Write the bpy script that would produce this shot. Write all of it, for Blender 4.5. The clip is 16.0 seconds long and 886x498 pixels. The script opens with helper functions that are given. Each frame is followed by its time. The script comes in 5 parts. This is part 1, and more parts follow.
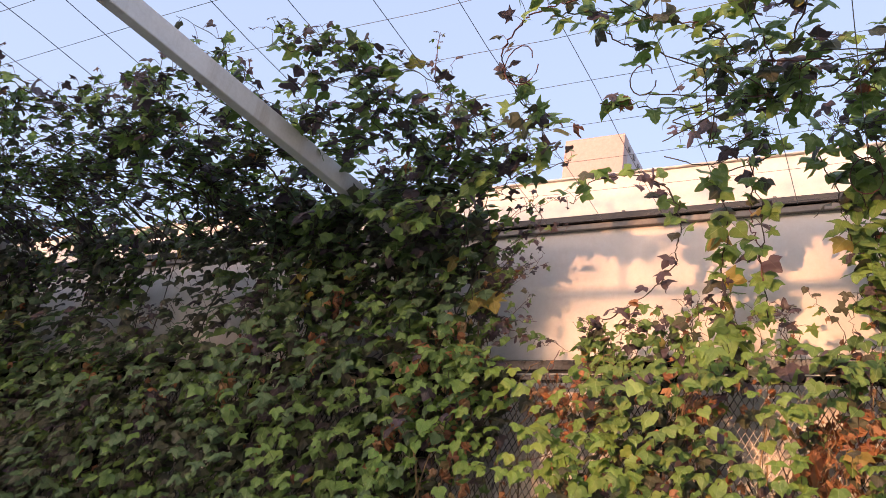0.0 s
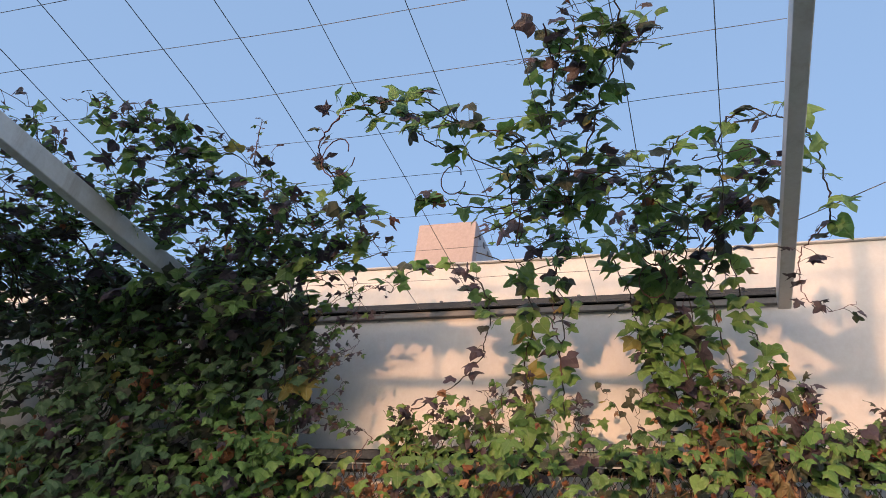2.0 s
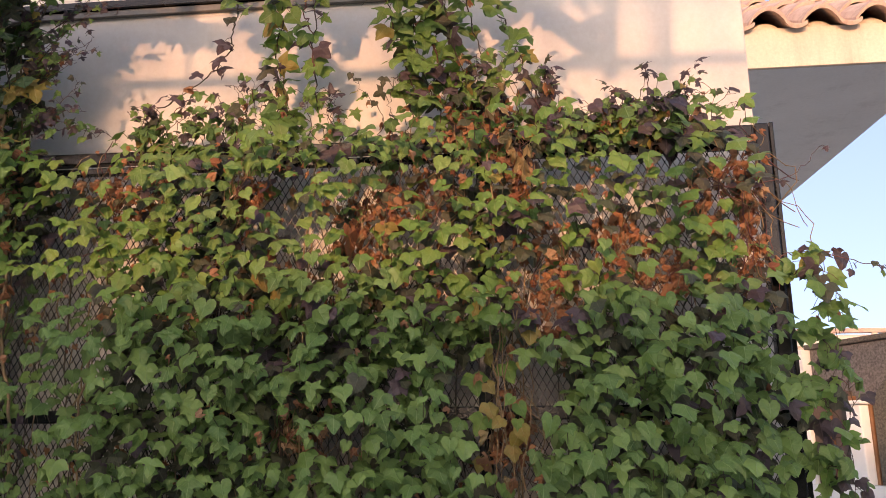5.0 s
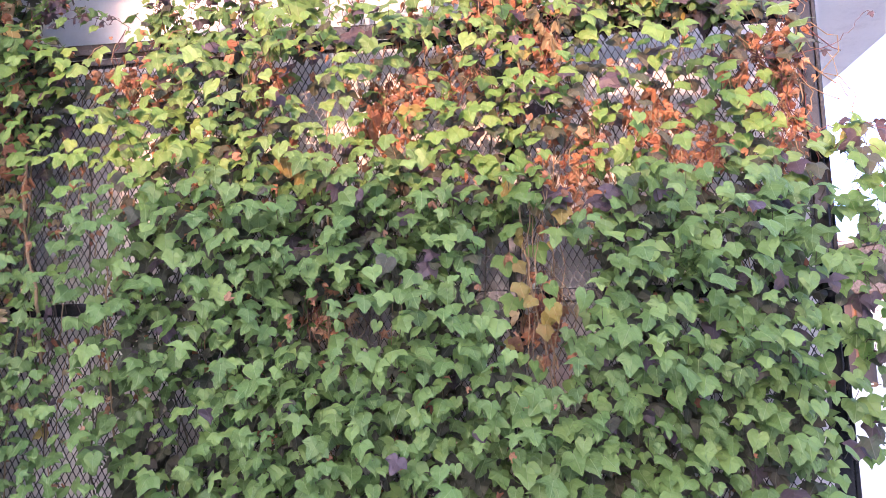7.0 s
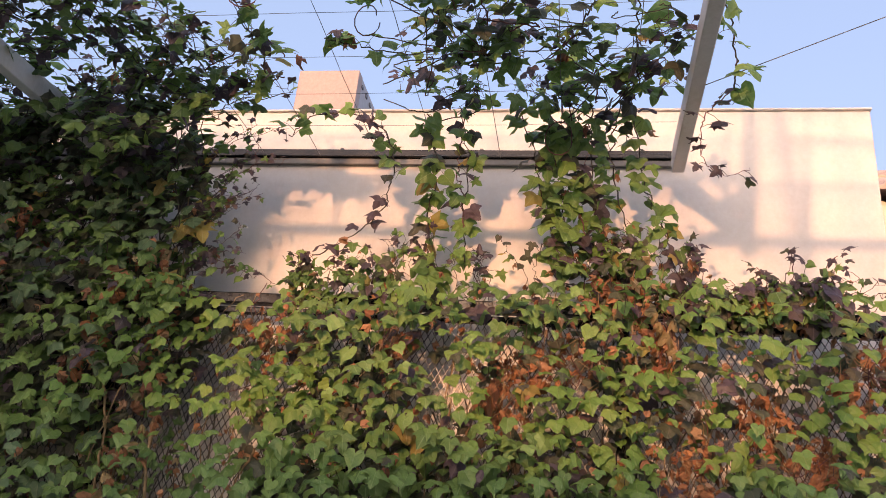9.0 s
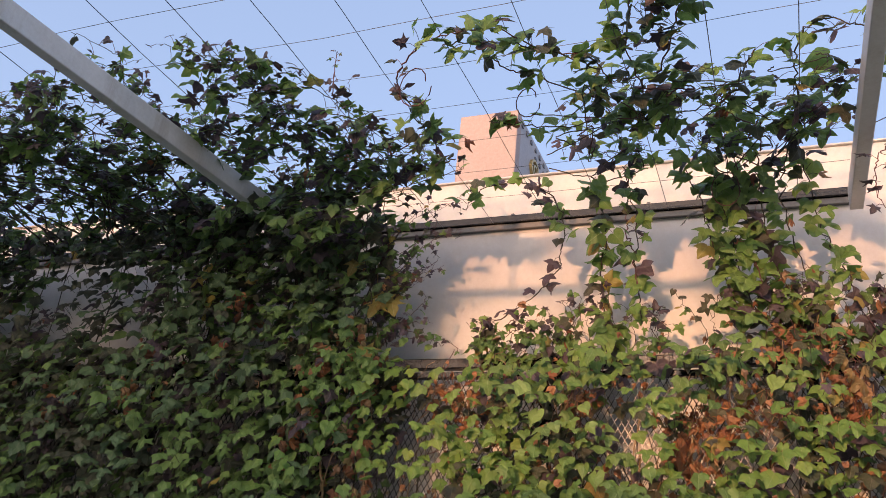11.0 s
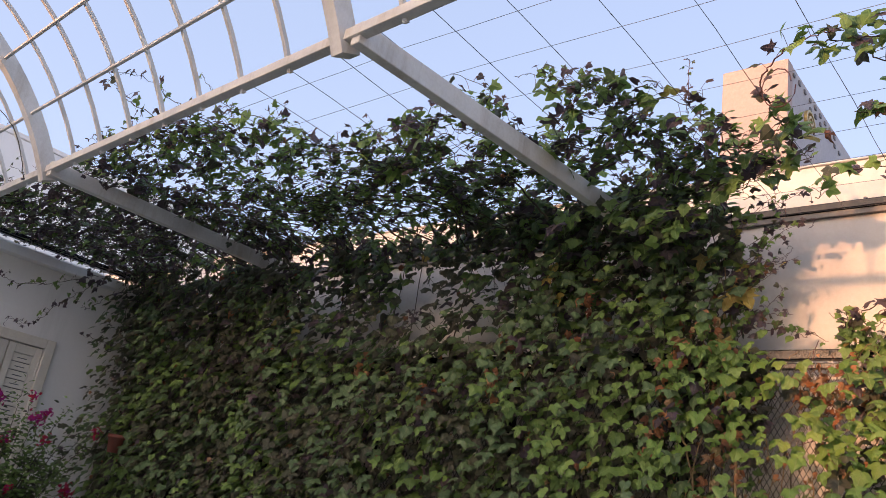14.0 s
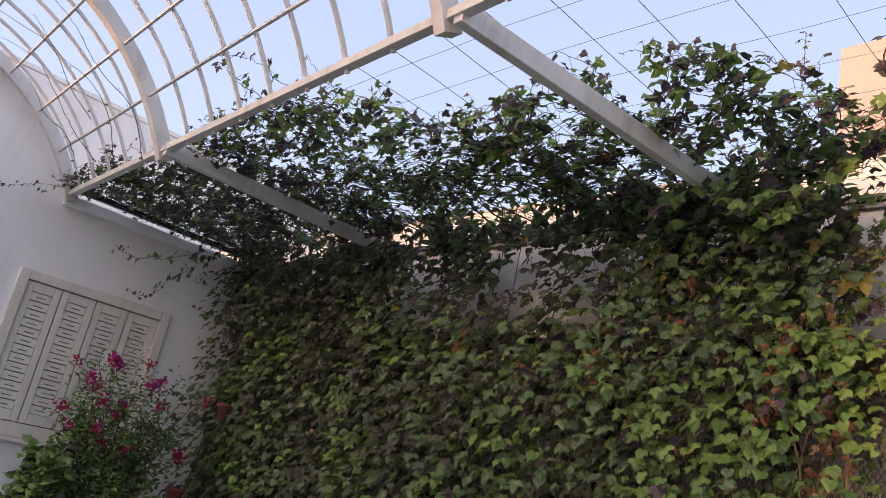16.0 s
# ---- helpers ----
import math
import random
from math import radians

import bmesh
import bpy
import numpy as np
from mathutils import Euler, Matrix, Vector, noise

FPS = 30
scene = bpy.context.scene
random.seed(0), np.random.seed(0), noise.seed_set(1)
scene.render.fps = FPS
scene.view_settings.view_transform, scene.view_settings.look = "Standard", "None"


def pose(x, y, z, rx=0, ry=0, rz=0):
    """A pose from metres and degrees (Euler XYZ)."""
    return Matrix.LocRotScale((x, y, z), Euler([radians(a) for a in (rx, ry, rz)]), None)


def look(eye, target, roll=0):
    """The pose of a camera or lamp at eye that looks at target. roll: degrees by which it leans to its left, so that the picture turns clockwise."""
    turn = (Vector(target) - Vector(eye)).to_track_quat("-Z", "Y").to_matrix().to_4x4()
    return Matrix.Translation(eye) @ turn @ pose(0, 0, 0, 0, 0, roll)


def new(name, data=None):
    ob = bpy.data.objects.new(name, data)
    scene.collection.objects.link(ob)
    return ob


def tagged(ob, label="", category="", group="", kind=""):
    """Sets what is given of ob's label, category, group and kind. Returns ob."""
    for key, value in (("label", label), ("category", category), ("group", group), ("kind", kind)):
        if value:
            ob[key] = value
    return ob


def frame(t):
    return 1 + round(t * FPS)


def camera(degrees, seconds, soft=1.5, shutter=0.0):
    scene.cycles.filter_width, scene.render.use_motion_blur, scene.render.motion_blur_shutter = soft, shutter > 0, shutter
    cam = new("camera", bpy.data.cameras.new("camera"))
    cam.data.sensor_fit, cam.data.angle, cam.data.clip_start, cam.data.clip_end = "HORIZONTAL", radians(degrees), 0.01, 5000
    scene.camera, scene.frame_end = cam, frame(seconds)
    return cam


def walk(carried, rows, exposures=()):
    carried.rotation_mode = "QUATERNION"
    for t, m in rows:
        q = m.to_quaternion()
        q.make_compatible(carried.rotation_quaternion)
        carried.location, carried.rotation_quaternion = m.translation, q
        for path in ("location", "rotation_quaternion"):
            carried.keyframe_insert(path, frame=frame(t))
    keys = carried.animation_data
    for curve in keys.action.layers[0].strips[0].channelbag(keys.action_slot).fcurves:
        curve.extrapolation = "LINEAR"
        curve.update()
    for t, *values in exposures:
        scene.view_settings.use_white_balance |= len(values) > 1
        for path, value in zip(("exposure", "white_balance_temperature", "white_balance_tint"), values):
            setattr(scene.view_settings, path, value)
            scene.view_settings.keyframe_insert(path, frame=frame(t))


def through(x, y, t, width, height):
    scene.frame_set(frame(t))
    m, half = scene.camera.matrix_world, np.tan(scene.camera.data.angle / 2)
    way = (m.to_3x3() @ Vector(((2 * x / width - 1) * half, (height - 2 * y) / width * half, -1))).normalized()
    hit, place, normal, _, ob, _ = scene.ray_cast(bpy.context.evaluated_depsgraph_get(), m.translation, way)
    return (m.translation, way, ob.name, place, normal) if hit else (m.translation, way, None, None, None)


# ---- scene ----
cam = camera(56.5, 16.0, 0.5)
EXPOSURES = [(0, 0.32, 8700, 31), (1.0, 0.0, 8000, 23), (2.0, -0.28, 7200, 15), (3.0, -0.22, 7400, 18), (3.5, -0.08, 8000, 22), (4.5, 0.02, 8200, 28), (5.2, 0.0, 8100, 24), (7.3, 1.63, 6400, 40), (8.0, 1.50, 6500, 38), (8.3, 0.97, 7600, 35), (8.5, 0.42, 8700, 34), (8.7, 0.15, 8500, 30), (10.8, -0.11, 7900, 25), (12.5, 0.32, 8900, 31), (13.5, 0.15, 8700, 29), (16, 0.28, 9100, 31)]
PATH = [
    (0, (0.085, 0.192, 1.555), (-0.872, 1.733, 2.396), 10.2),
    (0.5, (0.145, 0.219, 1.56), (-0.669, 1.809, 2.461), 8.1),
    (1, (0.187, 0.213, 1.574), (-0.505, 1.827, 2.531), 7.3),
    (1.5, (0.225, 0.21, 1.574), (-0.409, 1.816, 2.584), 7.3),
    (2, (0.244, 0.201, 1.583), (-0.381, 1.779, 2.641), 8.0),
    (2.5, (0.263, 0.189, 1.6), (-0.376, 1.754, 2.668), 8.5),
    (3, (0.244, 0.208, 1.582), (-0.394, 1.807, 2.601), 8.1),
    (3.5, (0.24, 0.228, 1.555), (-0.325, 1.915, 2.469), 5.8),
    (4, (0.302, 0.277, 1.524), (-0.125, 2.072, 2.295), 3.3),
    (4.5, (0.406, 0.341, 1.491), (0.108, 2.214, 2.125), 1.7),
    (5, (0.424, 0.357, 1.488), (0.217, 2.284, 1.985), -0.2),
    (5.2, (0.424, 0.366, 1.483), (0.231, 2.308, 1.92), -0.8),
    (6.25, (0.4, 0.42, 1.38), (0.2, 2.38, 1.69), -1.2),
    (7.3, (0.318, 0.44, 1.365), (0.047, 2.386, 1.703), -0.5),
    (7.5, (0.255, 0.415, 1.375), (-0.026, 2.353, 1.753), 0.2),
    (8, (0.145, 0.338, 1.43), (-0.154, 2.247, 1.951), 2.1),
    (8.5, (0.133, 0.25, 1.555), (-0.184, 2.123, 2.189), 4.5),
    (8.7, (0.129, 0.232, 1.563), (-0.191, 2.078, 2.265), 5.2),
    (9.75, (0.15, 0.12, 1.595), (-0.29, 1.90, 2.44), 5.8),
    (10.8, (0.176, 0.007, 1.609), (-0.488, 1.701, 2.44), 6.1),
    (11, (0.165, -0.002, 1.609), (-0.573, 1.67, 2.422), 6.1),
    (11.5, (0.156, -0.036, 1.618), (-0.757, 1.579, 2.365), 5.5),
    (12, (0.169, -0.143, 1.592), (-0.885, 1.415, 2.271), 5.2),
    (12.5, (0.135, -0.228, 1.589), (-0.995, 1.291, 2.234), 5.2),
    (13, (0.035, -0.35, 1.598), (-1.129, 1.139, 2.252), 5.8),
    (13.5, (-0.053, -0.418, 1.597), (-1.262, 1.029, 2.263), 7.6),
    (14, (-0.082, -0.438, 1.596), (-1.344, 0.961, 2.265), 9.4),
    (14.5, (-0.088, -0.437, 1.589), (-1.393, 0.926, 2.25), 10.8),
    (15, (-0.093, -0.437, 1.578), (-1.441, 0.894, 2.219), 11.8),
    (15.5, (-0.097, -0.445, 1.583), (-1.495, 0.853, 2.186), 12.2),
    (16, (-0.085, -0.445, 1.586), (-1.524, 0.815, 2.17), 12.2),
]
walk(cam, [(t, look(eye, target, roll)) for t, eye, target, roll in PATH], EXPOSURES)

# ---- world, sun ----
SUN_WAY = Vector((0.127, 1.0, -0.120)).normalized()
world = bpy.data.worlds.new("sky")
scene.world = world
world.use_nodes = True
wn = world.node_tree.nodes
sky = wn.new("ShaderNodeTexSky")
sky.sky_type, sky.sun_disc = "NISHITA", False
sky.sun_elevation, sky.sun_rotation = radians(14), radians(187)
sky.air_density, sky.dust_density, sky.ozone_density = 0.7, 2.5, 1.2
haze = wn.new("ShaderNodeVectorMath")
haze.operation = "MULTIPLY_ADD"
haze.inputs[1].default_value, haze.inputs[2].default_value = (0.44, 0.44, 0.44), (0.57, 1.02, 1.74)
world.node_tree.links.new(sky.outputs[0], haze.inputs[0])
world.node_tree.links.new(haze.outputs[0], wn["Background"].inputs[0])
wn["Background"].inputs[1].default_value = 0.42
sun = new("sun", bpy.data.lights.new("sun", "SUN"))
sun.data.energy, sun.data.angle, sun.data.color = 2.9, radians(1.2), (1.0, 0.60, 0.35)
sun.matrix_world = look((0, 0, 0), SUN_WAY)
sun.location = (-3, -20, 12)

# ---- materials ----
def material(name):
    m = bpy.data.materials.new(name)
    m.use_nodes = True
    nt = m.node_tree
    return m, nt, nt.nodes["Principled BSDF"]


def node(nt, kind, **values):
    n = nt.nodes.new("ShaderNode" + kind)
    for key, value in values.items():
        n.inputs[key].default_value = value
    return n


def ramp(nt, factor, stops):
    r = nt.nodes.new("ShaderNodeValToRGB")
    e = r.color_ramp.elements
    e[0].position, e[0].color = stops[0][0], (*stops[0][1], 1)
    e[1].position, e[1].color = stops[-1][0], (*stops[-1][1], 1)
    for p, c in stops[1:-1]:
        e.new(p).color = (*c, 1)
    nt.links.new(factor, r.inputs[0])
    return r.outputs[0]


def mixed(nt, kind, a, b, f):
    n = nt.nodes.new("ShaderNodeMix")
    n.data_type, n.blend_type = "RGBA", kind
    for sock, v in ((n.inputs[0], f), (n.inputs[6], a), (n.inputs[7], b)):
        if isinstance(v, bpy.types.NodeSocket):
            nt.links.new(v, sock)
        else:
            sock.default_value = v if isinstance(v, (int, float)) else (*v, 1)
    return n.outputs[2]


def maths(nt, op, a, b=0.0):
    n = nt.nodes.new("ShaderNodeMath")
    n.operation = op
    for i, v in enumerate((a, b)):
        if isinstance(v, bpy.types.NodeSocket):
            nt.links.new(v, n.inputs[i])
        else:
            n.inputs[i].default_value = v
    return n.outputs[0]


def surface(name, dark, light, rough=0.6, metal=0.0, scale=6.0, fine=60.0, bump=0.15, stain=None, amount=0.5):
    """A painted or plain surface: two scales of variation, stains and fine relief."""
    m, nt, p = material(name)
    tc = nt.nodes.new("ShaderNodeTexCoord")
    big = node(nt, "TexNoise", Scale=scale, Detail=6.0, Roughness=0.6)
    small = node(nt, "TexNoise", Scale=fine, Detail=4.0, Roughness=0.7)
    for n in (big, small):
        nt.links.new(tc.outputs["Object"], n.inputs["Vector"])
    c = ramp(nt, big.outputs[0], [(0.3, dark), (0.7, light)])
    c = mixed(nt, "OVERLAY", c, small.outputs[0], 0.25)
    if stain:
        s = node(nt, "TexNoise", Scale=scale * 0.6, Detail=8.0, Roughness=0.75)
        mp = node(nt, "Mapping", Scale=(2.5, 2.5, 0.35))
        nt.links.new(tc.outputs["Object"], mp.inputs[0])
        nt.links.new(mp.outputs[0], s.inputs["Vector"])
        c = mixed(nt, "MIX", c, stain, maths(nt, "MULTIPLY", ramp(nt, s.outputs[0], [(0.52, (0, 0, 0)), (0.75, (1, 1, 1))]), amount))
    nt.links.new(c, p.inputs["Base Color"])
    p.inputs["Roughness"].default_value, p.inputs["Metallic"].default_value = rough, metal
    b = node(nt, "Bump", Strength=bump, Distance=0.004)
    nt.links.new(small.outputs[0], b.inputs["Height"])
    nt.links.new(b.outputs[0], p.inputs["Normal"])
    return m


def leaf_material(name, shades, vein, rough=0.5, through=0.4, blotch=None, amount=0.35):
    """Leaf blade: shades vary leaf by leaf, pale veins, blotches, light passing through."""
    m, nt, p = material(name)
    geo, info = nt.nodes.new("ShaderNodeNewGeometry"), nt.nodes.new("ShaderNodeObjectInfo")
    own = maths(nt, "FRACT", maths(nt, "ADD", geo.outputs["Random Per Island"], info.outputs["Random"]))
    c = ramp(nt, own, [(i / (len(shades) - 1), s) for i, s in enumerate(shades)])
    uv = nt.nodes.new("ShaderNodeUVMap")
    uv.uv_map = "blade"
    sep = nt.nodes.new("ShaderNodeSeparateXYZ")
    nt.links.new(uv.outputs[0], sep.inputs[0])
    side = maths(nt, "ABSOLUTE", sep.outputs[0])
    rib = maths(nt, "LESS_THAN", side, 0.016)
    slant = maths(nt, "FRACT", maths(nt, "MULTIPLY", maths(nt, "SUBTRACT", sep.outputs[1], maths(nt, "MULTIPLY", side, 0.75)), 5.0))
    lateral = maths(nt, "LESS_THAN", slant, 0.10)
    f = maths(nt, "MAXIMUM", maths(nt, "MULTIPLY", rib, 0.7), maths(nt, "MULTIPLY", lateral, 0.28))
    c = mixed(nt, "MIX", c, vein, f)
    tc = nt.nodes.new("ShaderNodeTexCoord")
    n1 = node(nt, "TexNoise", Scale=38.0, Detail=5.0, Roughness=0.65)
    nt.links.new(tc.outputs["Object"], n1.inputs["Vector"])
    if blotch:
        c = mixed(nt, "MIX", c, blotch, maths(nt, "MULTIPLY", ramp(nt, n1.outputs[0], [(0.5, (0, 0, 0)), (0.68, (1, 1, 1))]), amount))
    c = mixed(nt, "OVERLAY", c, n1.outputs[0], 0.3)
    nt.links.new(c, p.inputs["Base Color"])
    p.inputs["Roughness"].default_value, p.inputs["Specular IOR Level"].default_value = rough, 0.35
    b = node(nt, "Bump", Strength=0.35, Distance=0.002)
    nt.links.new(maths(nt, "SUBTRACT", n1.outputs[0], f), b.inputs["Height"])
    nt.links.new(b.outputs[0], p.inputs["Normal"])
    tr = nt.nodes.new("ShaderNodeBsdfTranslucent")
    nt.links.new(c, tr.inputs[0])
    mx = nt.nodes.new("ShaderNodeMixShader")
    mx.inputs[0].default_value = through
    nt.links.new(p.outputs[0], mx.inputs[1])
    nt.links.new(tr.outputs[0], mx.inputs[2])
    nt.links.new(mx.outputs[0], nt.nodes["Material Output"].inputs[0])
    return m


GREEN = leaf_material("leaf green", [(0.090, 0.168, 0.044), (0.142, 0.252, 0.066), (0.112, 0.208, 0.054), (0.214, 0.340, 0.096), (0.074, 0.144, 0.038)], (0.22, 0.33, 0.13), 0.45, 0.20, (0.14, 0.17, 0.06), 0.25)
LIME = leaf_material("leaf yellow green", [(0.150, 0.292, 0.070), (0.184, 0.332, 0.078), (0.138, 0.276, 0.068), (0.226, 0.346, 0.084)], (0.28, 0.36, 0.14), 0.48, 0.36, (0.24, 0.26, 0.07), 0.3)
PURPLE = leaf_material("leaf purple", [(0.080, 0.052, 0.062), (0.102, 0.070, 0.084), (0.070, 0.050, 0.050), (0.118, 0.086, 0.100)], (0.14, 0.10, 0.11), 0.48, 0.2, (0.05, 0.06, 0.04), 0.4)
DULL = leaf_material("leaf dull green", [(0.082, 0.148, 0.062), (0.100, 0.174, 0.074), (0.074, 0.134, 0.060), (0.108, 0.188, 0.080)], (0.17, 0.22, 0.12), 0.5, 0.14, (0.12, 0.12, 0.07), 0.3)
# bronze leaf tone; its darkness doubles as shade in the inner layers
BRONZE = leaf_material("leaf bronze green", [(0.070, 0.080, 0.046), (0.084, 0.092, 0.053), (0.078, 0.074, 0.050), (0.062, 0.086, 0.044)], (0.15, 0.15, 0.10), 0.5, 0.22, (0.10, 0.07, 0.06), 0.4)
YELLOW = leaf_material("leaf yellow", [(0.36, 0.29, 0.07), (0.42, 0.34, 0.10), (0.33, 0.25, 0.08)], (0.5, 0.42, 0.18), 0.5, 0.42, (0.32, 0.15, 0.04), 0.5)
DRY = leaf_material("leaf dry", [(0.40, 0.16, 0.072), (0.50, 0.25, 0.13), (0.27, 0.095, 0.055), (0.54, 0.35, 0.21)], (0.3, 0.18, 0.10), 0.75, 0.25, (0.13, 0.06, 0.04), 0.6)
PALE = leaf_material("leaf pale dry", [(0.42, 0.31, 0.15), (0.50, 0.39, 0.22), (0.34, 0.24, 0.12)], (0.5, 0.42, 0.28), 0.75, 0.3, (0.25, 0.16, 0.09), 0.5)
LEAF_MATS = [GREEN, LIME, PURPLE, BRONZE, YELLOW, DRY, PALE, DULL]
G, L, P, B, Y, D, _, U = range(8)
STEM = surface("stem", (0.045, 0.035, 0.022), (0.10, 0.075, 0.045), 0.8, 0, 20, 90, 0.5)
STEM_RED = surface("stem red", (0.09, 0.025, 0.025), (0.16, 0.06, 0.05), 0.6, 0, 20, 90, 0.3)
STEM_TAN = surface("stem tan", (0.22, 0.14, 0.07), (0.36, 0.25, 0.14), 0.8, 0, 20, 90, 0.5)
PLASTER = surface("cream plaster", (0.69, 0.63, 0.57), (0.75, 0.69, 0.625), 0.62, 0, 1.4, 45, 0.12, (0.59, 0.535, 0.475), 0.4)
FASCIA = surface("cream render", (0.60, 0.51, 0.41), (0.68, 0.59, 0.48), 0.85, 0, 3, 60, 0.35, (0.38, 0.30, 0.23), 0.55)
WHITE_WALL = surface("white plaster", (0.84, 0.825, 0.79), (0.90, 0.885, 0.855), 0.75, 0, 1.2, 40, 0.15, (0.48, 0.47, 0.44), 0.45)
PAINT = surface("white metal paint", (0.58, 0.56, 0.52), (0.70, 0.68, 0.64), 0.45, 0, 5, 70, 0.08, (0.34, 0.25, 0.16), 0.6)
BLACK = surface("black steel", (0.018, 0.018, 0.020), (0.035, 0.034, 0.034), 0.24, 0.6, 7, 90, 0.12, (0.07, 0.05, 0.04), 0.15)
RAILSHADE = surface("rail shade grey", (0.11, 0.105, 0.10), (0.18, 0.17, 0.16), 0.5, 0.3, 6, 70, 0.1)
WIRE = surface("wire", (0.10, 0.10, 0.105), (0.17, 0.17, 0.175), 0.5, 0.7, 12, 90, 0.05)
TILE = surface("clay tile", (0.50, 0.34, 0.27), (0.66, 0.50, 0.41), 0.8, 0, 7, 60, 0.5, (0.26, 0.17, 0.13), 0.65)
SOFFIT = surface("grey render", (0.74, 0.735, 0.73), (0.82, 0.815, 0.81), 0.85, 0, 2, 50, 0.3, (0.42, 0.41, 0.40), 0.5)
PINK = surface("tower render", (0.38, 0.295, 0.275), (0.43, 0.335, 0.31), 0.8, 0, 0.3, 8, 0.1)
GREYPANEL = surface("tower side", (0.36, 0.34, 0.35), (0.43, 0.41, 0.42), 0.6, 0, 0.3, 8, 0.1)
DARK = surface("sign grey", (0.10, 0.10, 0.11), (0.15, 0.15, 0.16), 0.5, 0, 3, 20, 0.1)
BRASS = surface("gold ring", (0.42, 0.30, 0.12), (0.55, 0.40, 0.18), 0.35, 0.6, 3, 20, 0.1)
SHUTTER = surface("shutter paint", (0.74, 0.68, 0.58), (0.80, 0.745, 0.65), 0.5, 0, 4, 60, 0.12, (0.46, 0.40, 0.32), 0.4)
STONE = surface("dark stone", (0.07, 0.065, 0.06), (0.24, 0.22, 0.21), 0.9, 0, 55, 120, 0.7, (0.06, 0.05, 0.05), 0.6)
BLOCK = surface("weathered render", (0.42, 0.40, 0.37), (0.50, 0.48, 0.44), 0.9, 0, 1.2, 30, 0.3, (0.28, 0.26, 0.24), 0.5)
PAVE = surface("paving", (0.30, 0.28, 0.25), (0.40, 0.37, 0.33), 0.85, 0, 1.5, 40, 0.3, (0.34, 0.32, 0.29), 0.5)
EARTH = surface("dry ground", (0.34, 0.30, 0.24), (0.44, 0.39, 0.31), 0.95, 0, 0.4, 12, 0.5)
WOOD = surface("red brown wood", (0.075, 0.050, 0.036), (0.13, 0.085, 0.06), 0.6, 0, 9, 60, 0.3, (0.06, 0.045, 0.035), 0.5)
STRIP = surface("orange brown wood", (0.18, 0.085, 0.04), (0.28, 0.14, 0.07), 0.55, 0, 9, 60, 0.3, (0.09, 0.05, 0.03), 0.5)
CARVED = surface("carved dark stone", (0.05, 0.05, 0.045), (0.17, 0.155, 0.13), 0.9, 0, 60, 120, 1.0, (0.04, 0.04, 0.035), 0.5)
TERRA = surface("terracotta", (0.22, 0.05, 0.035), (0.30, 0.08, 0.05), 0.8, 0, 9, 60, 0.3, (0.25, 0.15, 0.12), 0.5)
PETAL = leaf_material("petal magenta", [(0.50, 0.02, 0.20), (0.60, 0.03, 0.30), (0.55, 0.02, 0.10)], (0.65, 0.15, 0.35), 0.6, 0.45)
PETAL_RED = leaf_material("petal red", [(0.55, 0.02, 0.05), (0.62, 0.03, 0.08), (0.50, 0.02, 0.10)], (0.65, 0.12, 0.15), 0.6, 0.45)

# ---- mesh helpers ----
def link(name, bm, mat, parent=None, label="", smooth=False):
    me = bpy.data.meshes.new(name)
    bm.to_mesh(me)
    bm.free()
    if smooth:
        me.polygons.foreach_set("use_smooth", [True] * len(me.polygons))
    me.materials.append(mat)
    ob = new(name, me)
    if parent:
        ob.parent = parent
    if label:
        ob["label"] = label
    return ob


def part(name, bm, mat, parent, label="", smooth=False):
    return link(name, bm, mat, parent, label, smooth)


def box(x0, y0, z0, x1, y1, z1, bevel=0.0, bm=None):
    made = bm is None
    bm = bm or bmesh.new()
    vs = bmesh.ops.create_cube(bm, size=1, matrix=Matrix.Translation(((x0 + x1) / 2, (y0 + y1) / 2, (z0 + z1) / 2)) @ Matrix.Diagonal((x1 - x0, y1 - y0, z1 - z0, 1)))["verts"]
    if bevel:
        es = {e for v in vs for e in v.link_edges}
        bmesh.ops.bevel(bm, geom=list(es), offset=bevel, segments=2, affect="EDGES", profile=0.5)
    return bm


def tube(points, radius, sides=5, bm=None, end=None):
    """A round bar along points, tapering to end."""
    bm = bm or bmesh.new()
    pts = [Vector(p) for p in points]
    last = None
    for i, p in enumerate(pts):
        d = (pts[min(i + 1, len(pts) - 1)] - pts[max(i - 1, 0)]).normalized()
        a = d.cross(Vector((0.31, 0.17, 0.93))).normalized()
        b = d.cross(a)
        r = radius if end is None else radius + (end - radius) * i / (len(pts) - 1)
        ring = [bm.verts.new(p + r * (math.cos(6.2832 * k / sides) * a + math.sin(6.2832 * k / sides) * b)) for k in range(sides)]
        if last:
            for k in range(sides):
                bm.faces.new((last[k], last[(k + 1) % sides], ring[(k + 1) % sides], ring[k]))
        last = ring
    return bm


def sweep_arc(x, width, depth, centre, radius, a0, a1, steps, bm=None):
    """A flat bar bent to an arc in the plane of y and z."""
    bm = bm or bmesh.new()
    last = None
    for i in range(steps + 1):
        a = a0 + (a1 - a0) * i / steps
        ring = []
        for dx, dr in ((-width / 2, -depth / 2), (width / 2, -depth / 2), (width / 2, depth / 2), (-width / 2, depth / 2)):
            ring.append(bm.verts.new((x + dx, centre[0] + (radius + dr) * math.cos(a), centre[1] + (radius + dr) * math.sin(a))))
        if last:
            for k in range(4):
                bm.faces.new((last[k], last[(k + 1) % 4], ring[(k + 1) % 4], ring[k]))
        else:
            bm.faces.new(ring[::-1])
        last = ring
    bm.faces.new(last)
    return bm


